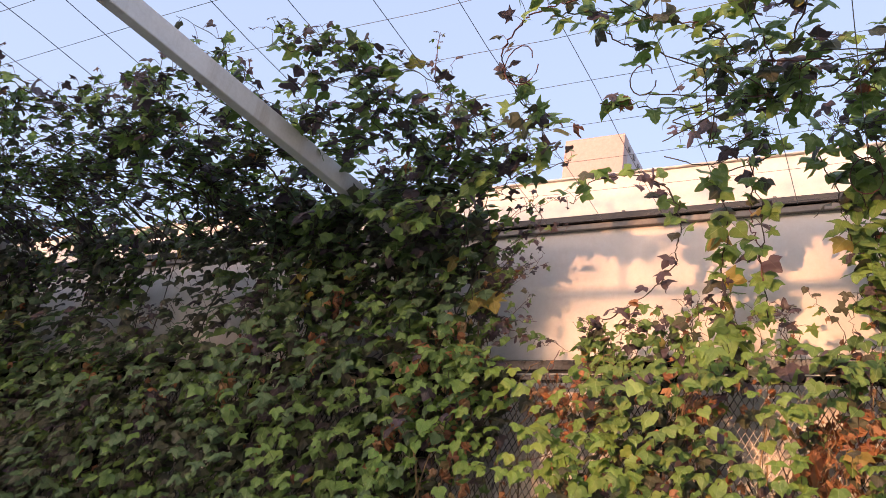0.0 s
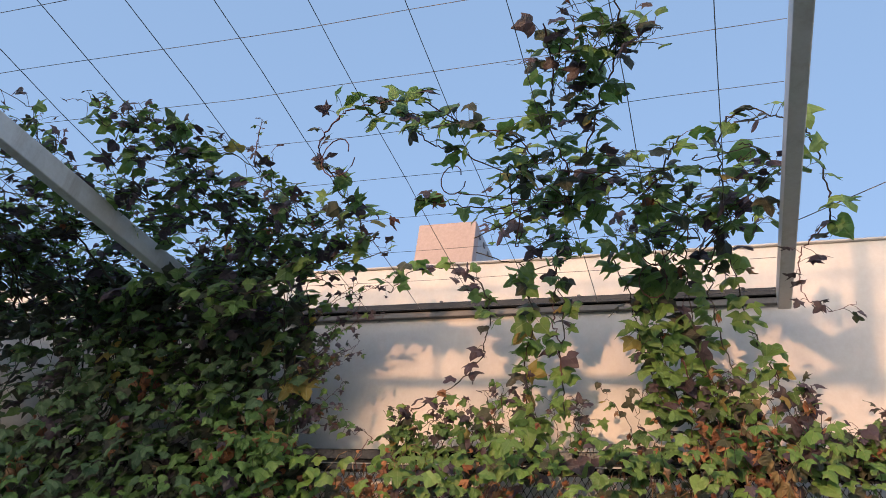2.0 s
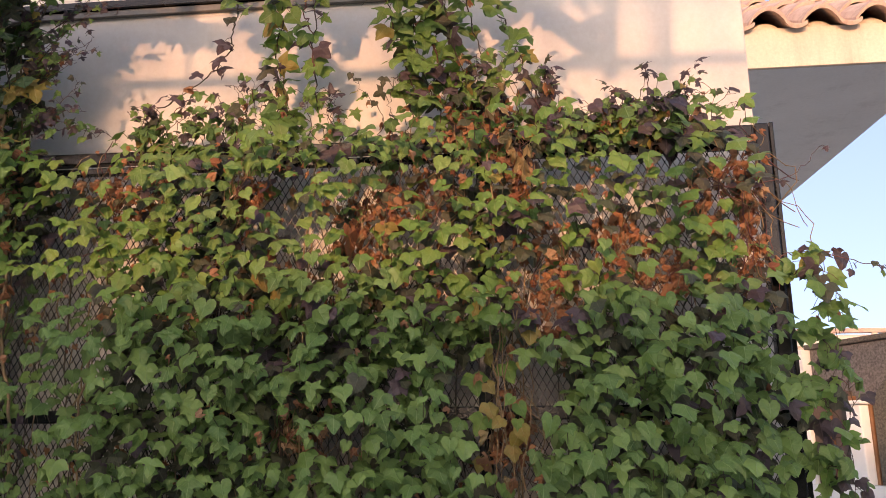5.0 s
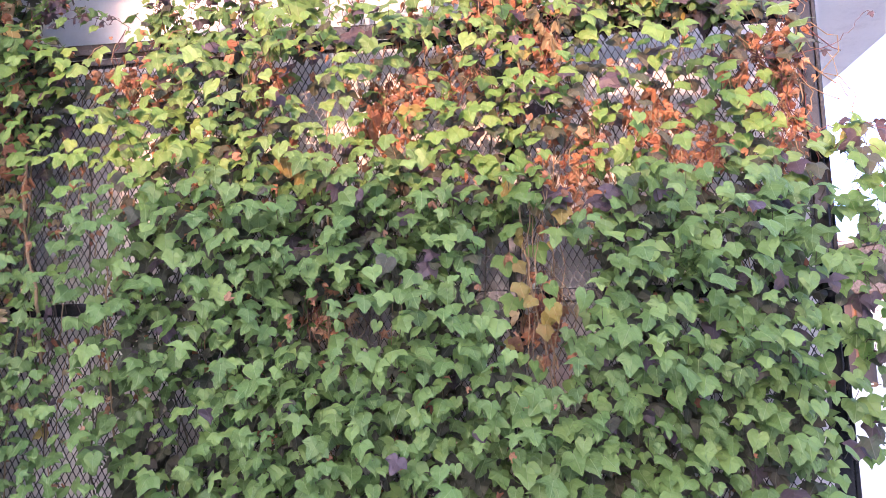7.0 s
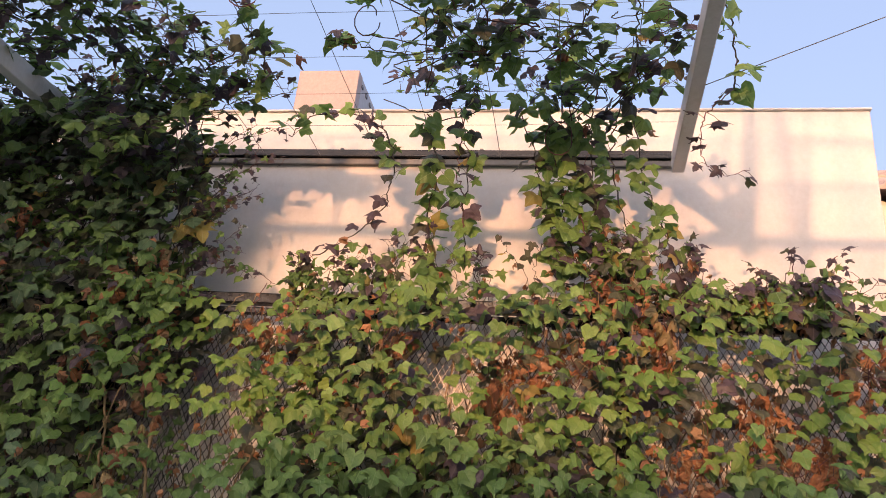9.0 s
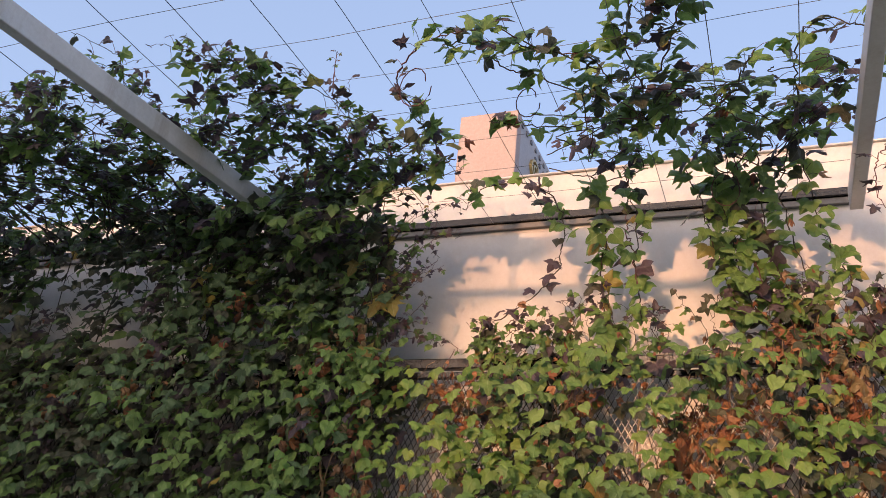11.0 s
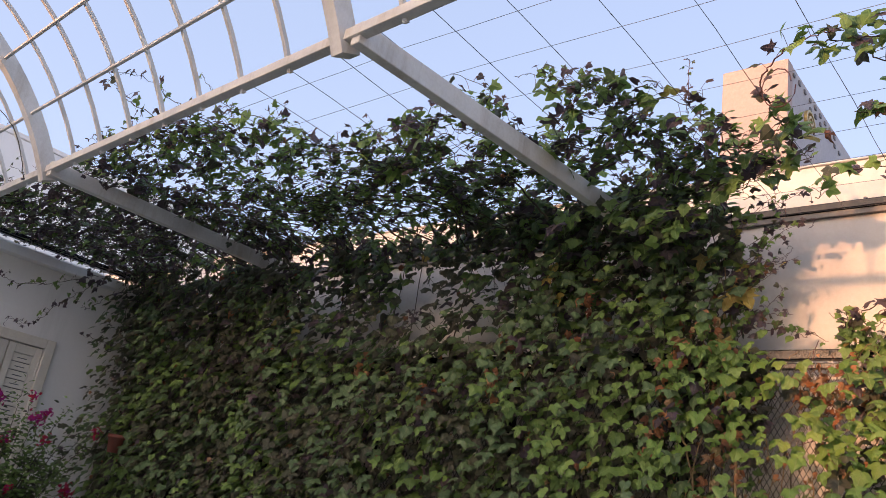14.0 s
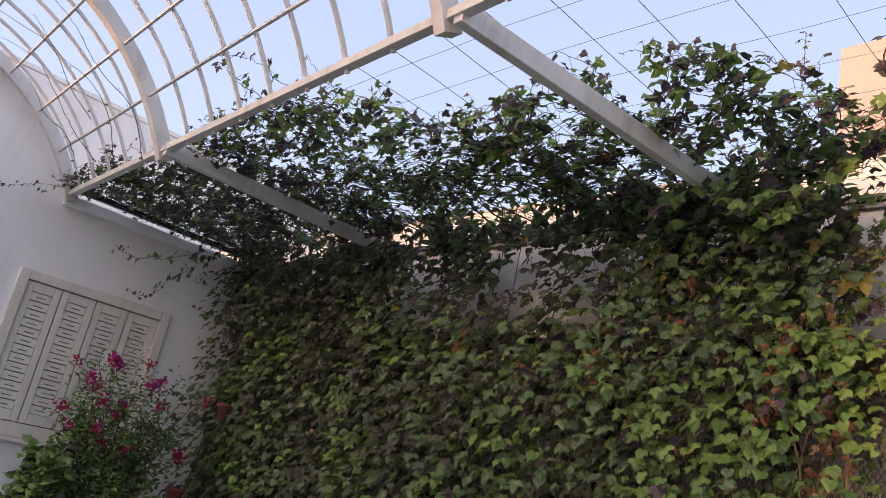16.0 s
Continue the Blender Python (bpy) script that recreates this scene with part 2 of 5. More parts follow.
def thing(name, label, category, at=(0, 0, 0), group=""):
    ob = new(name)
    ob.location = at
    return tagged(ob, label, category, group)


# ---- ground and walls ----
ground = tagged(link("ground", box(-400, -400, -0.3, 400, 400, -0.02), EARTH), "dry pale brown earth reaching to the horizon", "ground", kind="structure")
floor = tagged(link("floor", box(-6.6, -9.1, -0.02, 14, 3.28, 0.0), PAVE), "worn pale concrete paving of the courtyard", "floor", kind="structure")
back = tagged(link("wall_north", box(-9.4, 3.28, 0, 1.26, 3.50, 3.552, 0.008), PLASTER), "cream plastered garden wall behind the mesh fence", "wall", kind="structure")
cap = tagged(link("trim", box(-9.4, 3.27, 3.552, 1.264, 3.51, 3.562, 0.003), PLASTER), "thin cream plaster coping along the wall top", "trim", kind="structure")

# west wall with the shuttered window: lower wall with its opening, rounded top inside the vault
WX = -6.6
WIN = (1.34, 2.40, 1.53, 2.54)
VAULT_C, VAULT_R = (-0.30, 2.52), 1.61
SKEW = Matrix.Translation((-2.14, 1.145, 0)) @ Matrix.Rotation(radians(-3.15), 4, "Z") @ Matrix.Translation((2.14, -1.145, 0))
def west_wall():
    bm = bmesh.new()
    y0, y1, z0, z1 = WIN
    for a in ((-9.1, 0.0, y0, 3.255), (y1, 0.0, 3.28, 3.255), (y0, 0.0, y1, z0), (y0, z1, y1, 3.255)):
        box(WX - 0.22, a[0], a[1], WX, a[2], a[3], 0, bm)
    arc = [(VAULT_C[0] + 0.245 + VAULT_R * math.cos(t), VAULT_C[1] + VAULT_R * math.sin(t)) for t in np.linspace(0.375, math.pi - 0.375, 28)]
    rings = [[bm.verts.new((x, y, max(z, 3.255))) for y, z in arc] for x in (WX, WX - 0.22)]
    bm.faces.new(rings[0][::-1])
    bm.faces.new(rings[1])
    for i in range(len(arc)):
        j = (i + 1) % len(arc)
        bm.faces.new((rings[0][i], rings[0][j], rings[1][j], rings[1][i]))
    bmesh.ops.recalc_face_normals(bm, faces=bm.faces)
    return bm
tagged(link("wall_west", west_wall(), WHITE_WALL), "white plastered house wall with a shuttered window", "wall", kind="structure")
# added walls, out of view, sized to keep low sun off vine and fence
tagged(link("shade_wall_south", box(-14, -9.4, 0, -2.80, -9.1, 4.85), BLOCK), "unseen weathered grey wall added to shade the courtyard's left side", "wall", kind="structure")
tagged(link("shade_wall_south_low", box(-2.80, -9.4, 0, 14, -9.1, 3.45), BLOCK), "unseen low weathered grey wall added to shade the lower fence", "wall", kind="structure")

tagged(link("trim_ledge", box(WX + 0.002, 1.38, 3.15, WX + 0.10, 3.272, 3.222, 0.008), WHITE_WALL), "white plaster ledge along the top of the house wall", "trim", kind="structure")

# ---- shuttered window ----
def window():
    y0, y1, z0, z1 = WIN
    w = thing("window_1", "closed cream louvred shutters in a moulded frame", "window", (WX, (y0 + y1) / 2, z0))
    w["kind"] = "structure"
    inv = Matrix.Translation(-w.location)
    def put(name, bm, parent, mat=SHUTTER, label="", at=None):
        bm.transform(Matrix.Translation(-(at or w.location)))
        return part(name, bm, mat, parent, label)
    fr = bmesh.new()
    t = 0.075
    for b in ((y0 - t, z0 - 0.10, y0, z1 + t), (y1, z0 - 0.10, y1 + t, z1 + t), (y0, z1, y1, z1 + t), (y0, z0 - 0.10, y1, z0)):
        box(WX - 0.03, b[0], b[1], WX + 0.028, b[2], b[3], 0.006, fr)
    put("window_frame", fr, w)
    sill = box(WX - 0.02, y0 - 0.1, z0 - 0.135, WX + 0.06, y1 + 0.1, z0 - 0.102, 0.006)
    put("window_sill", sill, w)
    n = 4
    wd = (y1 - y0) / n
    for i in range(n):
        a, b = y0 + i * wd + 0.004, y0 + (i + 1) * wd - 0.004
        bm = bmesh.new()
        s = 0.052
        for c in ((a, z0 + 0.006, a + s, z1 - 0.006), (b - s, z0 + 0.006, b, z1 - 0.006), (a + s, z1 - 0.075, b - s, z1 - 0.006), (a + s, z0 + 0.006, b - s, z0 + 0.08)):
            box(WX - 0.03, c[0], c[1], WX + 0.006, c[2], c[3], 0.004, bm)
        leaf = put("shutter", bm, w)
        rows = 13
        h = (z1 - 0.075 - z0 - 0.08) / rows
        for k in range(rows):
            zc = z0 + 0.08 + (k + 0.5) * h
            sl = box(-0.006, a + s + 0.002, -h * 0.46, 0.006, b - s - 0.002, h * 0.46, 0.002)
            sl.transform(Matrix.Translation((WX - 0.012, 0, zc)) @ Matrix.Rotation(radians(-9), 4, "Y"))
            ob = put("slat", sl, leaf)
            # solid dark strip on the slat, for the shade inside an opening
            slot_shade = box(WX - 0.012, (a + b) / 2 - 0.036, zc - 0.005, WX - 0.0005, (a + b) / 2 + 0.036, zc + 0.001, 0.001)
            put("slot_shade", slot_shade, leaf, DARK, "dark strip standing for a shaded louvre opening")
        for zc in (z0 + 0.14, z1 - 0.16):
            hg = tube([(WX + 0.010, a + 0.006 if i % 2 == 0 else b - 0.006, zc - 0.045), (WX + 0.010, a + 0.006 if i % 2 == 0 else b - 0.006, zc + 0.045)], 0.007, 6)
            put("hinge", hg, leaf)
    # dark board behind the slats stands in for the unlit room
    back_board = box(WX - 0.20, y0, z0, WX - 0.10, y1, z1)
    put("dark_backing", back_board, w, DARK)
window()

# ---- pergola and vault ----
GIRDER_Y, BACK_Y = 1.145, -1.745
RIBS = (0.47, -2.15, -4.73, -6.50)
perg = thing("pergola", "white painted steel pergola with a barrel vault of thin bars", "pergola", (-2, 1.2, 0))
def pput(name, bm, mat=PAINT, label="", parent=None, smooth=False):
    bm.transform(Matrix.Translation(-perg.location))
    return part(name, bm, mat, parent or perg, label, smooth)
for i, (x, y, turn) in enumerate(((0.478, 1.0, 0), (-2.066, 1.13, -4.3), (-4.64, 1.265, -1.2), (-6.50, 1.37, 0))):
    bm = box(-0.024, 0, 3.178 if i < 3 else 3.262, 0.024, (3.14 if i < 3 else 3.27) - y, 3.266 if i < 3 else 3.305, 0.004)
    bm.transform(Matrix.Translation((x, y, 0)) @ Matrix.Rotation(radians(turn), 4, "Z"))
    pput("beam", bm, BLACK if i == 3 else PAINT, "black steel edge beam" if i == 3 else "")
def skewed(name, bm):
    bm.transform(SKEW)
    pput(name, bm)
for x in RIBS:
    skewed("arch_rib", sweep_arc(x, 0.06, 0.085, VAULT_C, VAULT_R, 0.42, math.pi - 0.42, 40))
XS = (WX, *sorted(RIBS), 3.2)
for k, y in enumerate((GIRDER_Y, BACK_Y)):
    for a, b in zip(XS[:-1], XS[1:]):
        if b - a > 0.2:
            skewed("girder", box(a + 0.026 if a > WX else a, y - 0.022, 3.208, b - 0.026, y + 0.022, 3.250, 0.003))
for i in range(26):
    x = -6.586 + 0.3165 * i
    if min(abs(x - b) for b in RIBS) > 0.09 and x < 3.1:
        skewed("bar", sweep_arc(x, 0.018, 0.018, VAULT_C, VAULT_R, 0.435, math.pi - 0.435, 30))
for k in range(10):
    a = 0.661 + 0.202 * k
    y, z = VAULT_C[0] + (VAULT_R - 0.014) * math.cos(a), VAULT_C[1] + (VAULT_R - 0.014) * math.sin(a)
    skewed("purlin", box(WX, y - 0.008, z - 0.008, 3.2, y + 0.008, z + 0.008, 0.002))
for x, y in ((0.29, -1.885), (2.96, -2.03)):
    pput("post", box(x - 0.04, y - 0.04, 0.0, x + 0.04, y + 0.04, 3.204, 0.004))
pput("post", box(3.08, 0.825, 0.0, 3.16, 0.905, 3.204, 0.004))

# dark rail on the wall at the beam ends
rail = thing("wall_rail", "dark steel rail along the wall with a grey strip for its shadow", "rail", (-2, 3.2, 3.3))
# the grey strip below the bar stands for its shadow on the wall
for nm, b, m in (("rail_bar", (-6.6, 3.245, 3.303, 0.50, 3.279, 3.338), BLACK), ("rail_shade_strip", (-6.6, 3.258, 3.272, 0.50, 3.279, 3.301), RAILSHADE)):
    bm = box(*b, 0.003)
    bm.transform(Matrix.Translation(-rail.location))
    part(nm, bm, m, rail)
for i in range(9):
    bm = tube([(0.3 - 0.62 * i, 3.262, 3.337), (0.3 - 0.62 * i, 3.262, 3.350)], 0.009, 6)
    bm.transform(Matrix.Translation(-rail.location))
    part("bolt", bm, WIRE, rail)

# wires
random.seed(4)
wires = thing("wire_net", "net of thin tied wires stretched between pergola beams", "wire", (-2, 2.2, 3.3))
def wput(pts, radius=0.0011):
    bm = tube(pts, radius, 4)
    bm.transform(Matrix.Translation(-wires.location))
    part("wire", bm, WIRE, wires)
for i in range(29):
    x = 0.292 - 0.2605 * i + random.uniform(-0.008, 0.008)
    dx = random.uniform(-0.015, 0.015)
    wput([(x + dx * t + random.uniform(-0.004, 0.004), 1.16 - 0.055 * (x + 2.14) + (2.06 + 0.055 * (x + 2.14)) * t, 3.285 - 0.012 * math.sin(math.pi * t)) for t in np.linspace(0, 1, 8)], 0.0015)
for i in range(9):
    y = 1.345 + 0.229 * i + random.uniform(-0.006, 0.006)
    for a, b in ((0.455, -2.08), (-2.08, -4.62), (-4.62, -6.5)):
        sk = random.uniform(-0.01, 0.01)
        wput([(a + (b - a) * t, y + sk * t + random.uniform(-0.004, 0.004), 3.290 - 0.02 * math.sin(math.pi * t)) for t in np.linspace(0, 1, 9)])
wput([(0.47, 2.75, 3.29), (3.1, 2.3, 4.2)], 0.0022)

# ---- mesh fence ----
def mesh_sheet(x0, x1, z0, z1, y):
    """Expanded metal: two sets of slanting strands with diamonds 26 x 46 mm."""
    bm = bmesh.new()
    run, w = (z1 - z0) * 26 / 46, 0.0014
    for sgn in (1, -1):
        k = 0
        while True:
            s = x0 - run + k * 0.026 if sgn > 0 else x0 + k * 0.026
            if s > (x1 if sgn > 0 else x1 + run):
                break
            k += 1
            pts = []
            for t in (0.0, 1.0):
                pts.append((s + sgn * run * t, z0 + (z1 - z0) * t))
            (ax, az), (bx, bz) = pts
            lo, hi = (x0, x1)
            def at(xx):
                return az + (bz - az) * (xx - ax) / (bx - ax)
            if ax < lo: az, ax = at(lo), lo
            if ax > hi: az, ax = at(hi), hi
            if bx < lo: bz, bx = at(lo), lo
            if bx > hi: bz, bx = at(hi), hi
            if abs(bz - az) < 0.01:
                continue
            yy = y + sgn * 0.001
            v = [bm.verts.new(c) for c in ((ax - w, yy, az), (ax + w, yy, az), (bx + w, yy, bz), (bx - w, yy, bz), (ax - w, yy + 0.002, az), (ax + w, yy + 0.002, az), (bx + w, yy + 0.002, bz), (bx - w, yy + 0.002, bz))]
            for f in ((0, 1, 2, 3), (0, 4, 5, 1), (2, 6, 7, 3), (1, 5, 6, 2), (0, 3, 7, 4)):
                bm.faces.new([v[i] for i in f])
    return bm
FENCE_X = [1.225, 0.27, -0.69, -1.65, -2.61, -3.57, -4.53, -5.49, -6.45]
for i, (b, a) in enumerate(zip(FENCE_X[:-1], FENCE_X[1:])):
    f = thing("fence_panel", "black steel fence panel with expanded diamond mesh", "fence", ((a + b) / 2, 3.1, 0), "fence panels along the wall")
    def fput(name, bm, label=""):
        bm.transform(Matrix.Translation(-f.location))
        return part(name, bm, BLACK, f, label)
    fput("post", box(b - 0.022, 3.075, 0, b + 0.022, 3.125, 2.60, 0.004))
    if i == 0:
        fput("post", box(b + 0.026, 3.08, 0, b + 0.040, 3.12, 2.604, 0.003))
    for z in (2.555, 1.615, 0.08):
        fput("cross_rail", box(a + 0.024, 3.08, z, b - 0.024, 3.12, z + 0.043, 0.004))
    fput("cross_rail", box(a + 0.024, 3.085, 2.515, b - 0.024, 3.115, 2.54, 0.003))
    sheet = fput("mesh_sheet", mesh_sheet(a + 0.024, b - 0.024, 0.1, 2.515, 3.1), "black expanded metal mesh")

# ---- leaves ----
def blade(kind, fold, curl, seed, ring=True):
    """Template of a leaf: base at the origin, tip along +y, face along +z; length 1."""
    rnd = random.Random(seed)
    half = {
        "tri": [(0.11, -0.11), (0.29, -0.15), (0.43, -0.04), (0.54, 0.13), (0.65, 0.33), (0.47, 0.37), (0.33, 0.45), (0.30, 0.58), (0.18, 0.79), (0.06, 0.94)],
        "wide": [(0.12, -0.11), (0.31, -0.14), (0.46, 0.02), (0.56, 0.20), (0.62, 0.38), (0.44, 0.43), (0.36, 0.54), (0.25, 0.72), (0.10, 0.91)],
        "deep": [(0.11, -0.11), (0.30, -0.16), (0.46, -0.04), (0.62, 0.10), (0.80, 0.28), (0.46, 0.29), (0.24, 0.36), (0.28, 0.54), (0.19, 0.78), (0.07, 0.94)],
        "heart": [(0.12, -0.13), (0.33, -0.16), (0.47, 0.00), (0.49, 0.19), (0.41, 0.41), (0.28, 0.60), (0.13, 0.79), (0.05, 0.92)],
        "five": [(0.12, -0.10), (0.42, -0.26), (0.36, 0.0), (0.50, 0.10), (0.74, 0.24), (0.36, 0.29), (0.25, 0.38), (0.28, 0.54), (0.17, 0.80), (0.07, 0.94)],
        "slim": [(0.06, 0.0), (0.17, 0.10), (0.24, 0.32), (0.20, 0.60), (0.09, 0.85)],
    }[kind]
    j = lambda: rnd.uniform(-0.025, 0.025)
    out = [(0, 0)] + [(x + j(), y + j()) for x, y in half] + [(0, 1)] + [(-x + j(), y + j()) for x, y in half[::-1]]
    c = (0, 0.30)
    def lift(x, y):
        return -fold * abs(x) - curl * ((y - 0.25) ** 2 + 0.6 * x * x) + 0.05 * math.sin(5 * x + 7 * y + seed)
    vs, uv, fs = [(c[0], c[1], lift(*c))], [c], []
    n = len(out)
    rings = (0.55, 1.0) if ring else (1.0,)
    for r in rings:
        for x, y in out:
            px, py = c[0] + (x - c[0]) * r, c[1] + (y - c[1]) * r
            vs.append((px, py, lift(px, py)))
            uv.append((px, py))
    for k in range(n):
        fs.append((0, 1 + (k + 1) % n, 1 + k))
        if ring:
            a, b = 1 + k, 1 + (k + 1) % n
            fs += [(a, b, b + n), (a, b + n, a + n)]
    return np.array(vs, float), np.array(fs, int), np.array(uv, float)


def crumple(seed):
    v, f, u = blade("tri", 0.9, 1.6, seed)
    rnd = np.random.RandomState(seed)
    v = v + rnd.uniform(-0.15, 0.15, v.shape)
    v[:, 0] *= 0.6
    return v, f, u

FORMS = [("tri", 0.10, 0.16), ("wide", 0.16, 0.22), ("wide", -0.08, 0.16), ("deep", 0.12, 0.30), ("heart", 0.14, 0.24), ("tri", 0.26, 0.34), ("five", 0.12, 0.3), ("five", 0.25, 0.2)]
FRESH = [blade(k, fo, cu, i) for i, (k, fo, cu) in enumerate(FORMS)]
PLAIN = [blade(k, fo, cu, i + 20, False) for i, (k, fo, cu) in enumerate(FORMS)]
LOBED = [0, 3, 5, 4, 3, 1, 2, 4, 0, 5, 4, 1]
FIVE = [6, 7, 3, 0]
CRUMPLED = [crumple(40 + i) for i in range(6)]
SMALL = [blade("slim", 0.3, 0.4, 60 + i, False) for i in range(3)]
TEMPLATES = FRESH + CRUMPLED + SMALL + PLAIN
CR0, SM0, PL0 = len(FRESH), len(FRESH) + len(CRUMPLED), len(FRESH) + len(CRUMPLED) + len(SMALL)


def inside(x, z, spots):
    return any(((x - a) / rx) ** 2 + ((z - b) / rz) ** 2 < 1 for a, b, rx, rz in spots)


class Foliage:
    """Collects leaves and stems of one plant, then makes its meshes."""
    def __init__(self):
        self.leaves, self.stems, self.own = [], {}, []

    def leaf(self, at, normal, tip, size, tone, template):
        n = Vector(normal).normalized()
        t = Vector(tip)
        t = (t - n * t.dot(n)).normalized()
        s = t.cross(n)
        self.leaves.append((Vector(at), s, t, n, size, tone, template))

    def stem(self, pts, r, sides=4, mat=0, end=None, own=False):
        if own:
            self.own.append((tube(pts, r, sides, None, end), mat))
            return
        self.stems.setdefault(mat, bmesh.new())
        tube(pts, r, sides, self.stems[mat], end)

    def make(self, parent, near=None, count=0, mats=LEAF_MATS, name="leaf"):
        inv = -parent.location
        picked = set()
        if near and count:
            ids = [i for i, l in enumerate(self.leaves) if near(l[0])]
            random.Random(9).shuffle(ids)
            picked = set(ids[:count])
            meshes = {}
            for i in sorted(picked):
                at, s, t, n, size, tone, tm = self.leaves[i]
                key = (tm, tone)
                if key not in meshes:
                    meshes[key] = joined("leaf", [(TEMPLATES[tm], np.eye(3)[None], np.zeros((1, 3)), np.zeros(1, int))], [mats[tone]])
                ob = new(name, meshes[key])
                ob.parent = parent
                m = Matrix((s, t, n)).transposed().to_4x4()
                ob.matrix_basis = Matrix.Translation(at + inv) @ m @ Matrix.Diagonal((size, size, size, 1))
        groups = {}
        for i, l in enumerate(self.leaves):
            if i not in picked:
                groups.setdefault(l[6], []).append(l)
        batches = []
        for tm, ls in groups.items():
            R = np.array([[[l[1][k] * l[4], l[2][k] * l[4], l[3][k] * l[4]] for k in range(3)] for l in ls])
            O = np.array([list(l[0] + inv) for l in ls])
            batches.append((TEMPLATES[tm], R, O, np.array([l[5] for l in ls])))
        if batches:
            ob = new("foliage", joined("foliage", batches, mats))
            ob.parent = parent
            ob["kind"] = "stuff"
        for k, bm in self.stems.items():
            bm.transform(Matrix.Translation(inv))
            part("twig_tangle", bm, (STEM, STEM_RED, STEM_TAN)[k], parent, "", True)["kind"] = "stuff"
        for bm, k in self.own:
            bm.transform(Matrix.Translation(inv))
            part("stem", bm, (STEM, STEM_RED, STEM_TAN)[k], parent, "", True)


def joined(name, batches, mats):
    V, F, U, M = [], [], [], []
    base = 0
    for (v, f, u), R, O, tone in batches:
        n = len(O)
        pv = np.einsum("nij,kj->nki", R, v) + O[:, None, :]
        V.append(pv.reshape(-1, 3))
        F.append((f[None] + (base + np.arange(n) * len(v))[:, None, None]).reshape(-1, 3))
        U.append(np.tile(u[f].reshape(-1, 2), (n, 1)))
        M.append(np.repeat(tone, len(f)))
        base += n * len(v)
    V, F, U, M = np.concatenate(V), np.concatenate(F), np.concatenate(U), np.concatenate(M)
    me = bpy.data.meshes.new(name)
    me.vertices.add(len(V))
    me.vertices.foreach_set("co", V.ravel())
    me.loops.add(len(F) * 3)
    me.loops.foreach_set("vertex_index", F.ravel().astype(np.int32))
    me.polygons.add(len(F))
    me.polygons.foreach_set("loop_start", np.arange(0, len(F) * 3, 3, dtype=np.int32))
    me.polygons.foreach_set("loop_total", np.full(len(F), 3, dtype=np.int32))
    me.uv_layers.new(name="blade").data.foreach_set("uv", U.ravel())
    me.update(calc_edges=True)
    for m in mats:
        me.materials.append(m)
    me.polygons.foreach_set("material_index", M.astype(np.int32))
    me.polygons.foreach_set("use_smooth", np.zeros(len(F), bool))
    me.validate()
    return me


def pick(rnd, weights):
    r = rnd.random() * sum(weights)
    for i, w in enumerate(weights):
        r -= w
        if r < 0:
            return i
    return 0


def wall_leaf(fo, rnd, x, y, z, size, tone, spread=0.30, plain=False, rise=0.60):
    """A leaf hung shingle-like on the fence, facing out and up."""
    if tone in (D, 6):
        n = (rnd.uniform(-1, 1), rnd.uniform(-1, 0.2), rnd.uniform(-0.6, 0.6))
        fo.leaf((x, y, z), n, (rnd.uniform(-0.7, 0.7), rnd.uniform(-0.4, 0.4), -1), size * rnd.uniform(0.26, 0.56), tone, CR0 + rnd.randrange(6))
        return
    a = rnd.gauss(rise, 0.28)
    n = (rnd.gauss(0, spread + 0.08), -math.cos(a), math.sin(a))
    tip = (rnd.gauss(0, 0.36), -0.5, -1)
    tm = rnd.choice(LOBED) if rnd.random() < 0.88 else rnd.choice(FIVE)
    fo.leaf((x, y, z), n, tip, size, tone, tm + (PL0 if plain else 0))
    if not plain:
        fo.stem([(x, y, z), (x + rnd.uniform(-0.02, 0.02), y + 0.05, z - 0.03 + rnd.uniform(-0.03, 0.02))], 0.0012, 3, 0)


def curve(points, n, wob=0.0, rnd=random):
    """A smooth line through points, with a little wobble."""
    P = [Vector(p) for p in points]
    out = []
    for i in range(len(P) - 1):
        p0, p1, p2, p3 = P[max(i - 1, 0)], P[i], P[i + 1], P[min(i + 2, len(P) - 1)]
        for k in range(n):
            t = k / n
            q = 0.5 * ((2 * p1) + (p2 - p0) * t + (2 * p0 - 5 * p1 + 4 * p2 - p3) * t * t + (3 * p1 - p0 - 3 * p2 + p3) * t ** 3)
            out.append(q + Vector([rnd.gauss(0, wob) for _ in range(3)]))
    return out + [P[-1]]


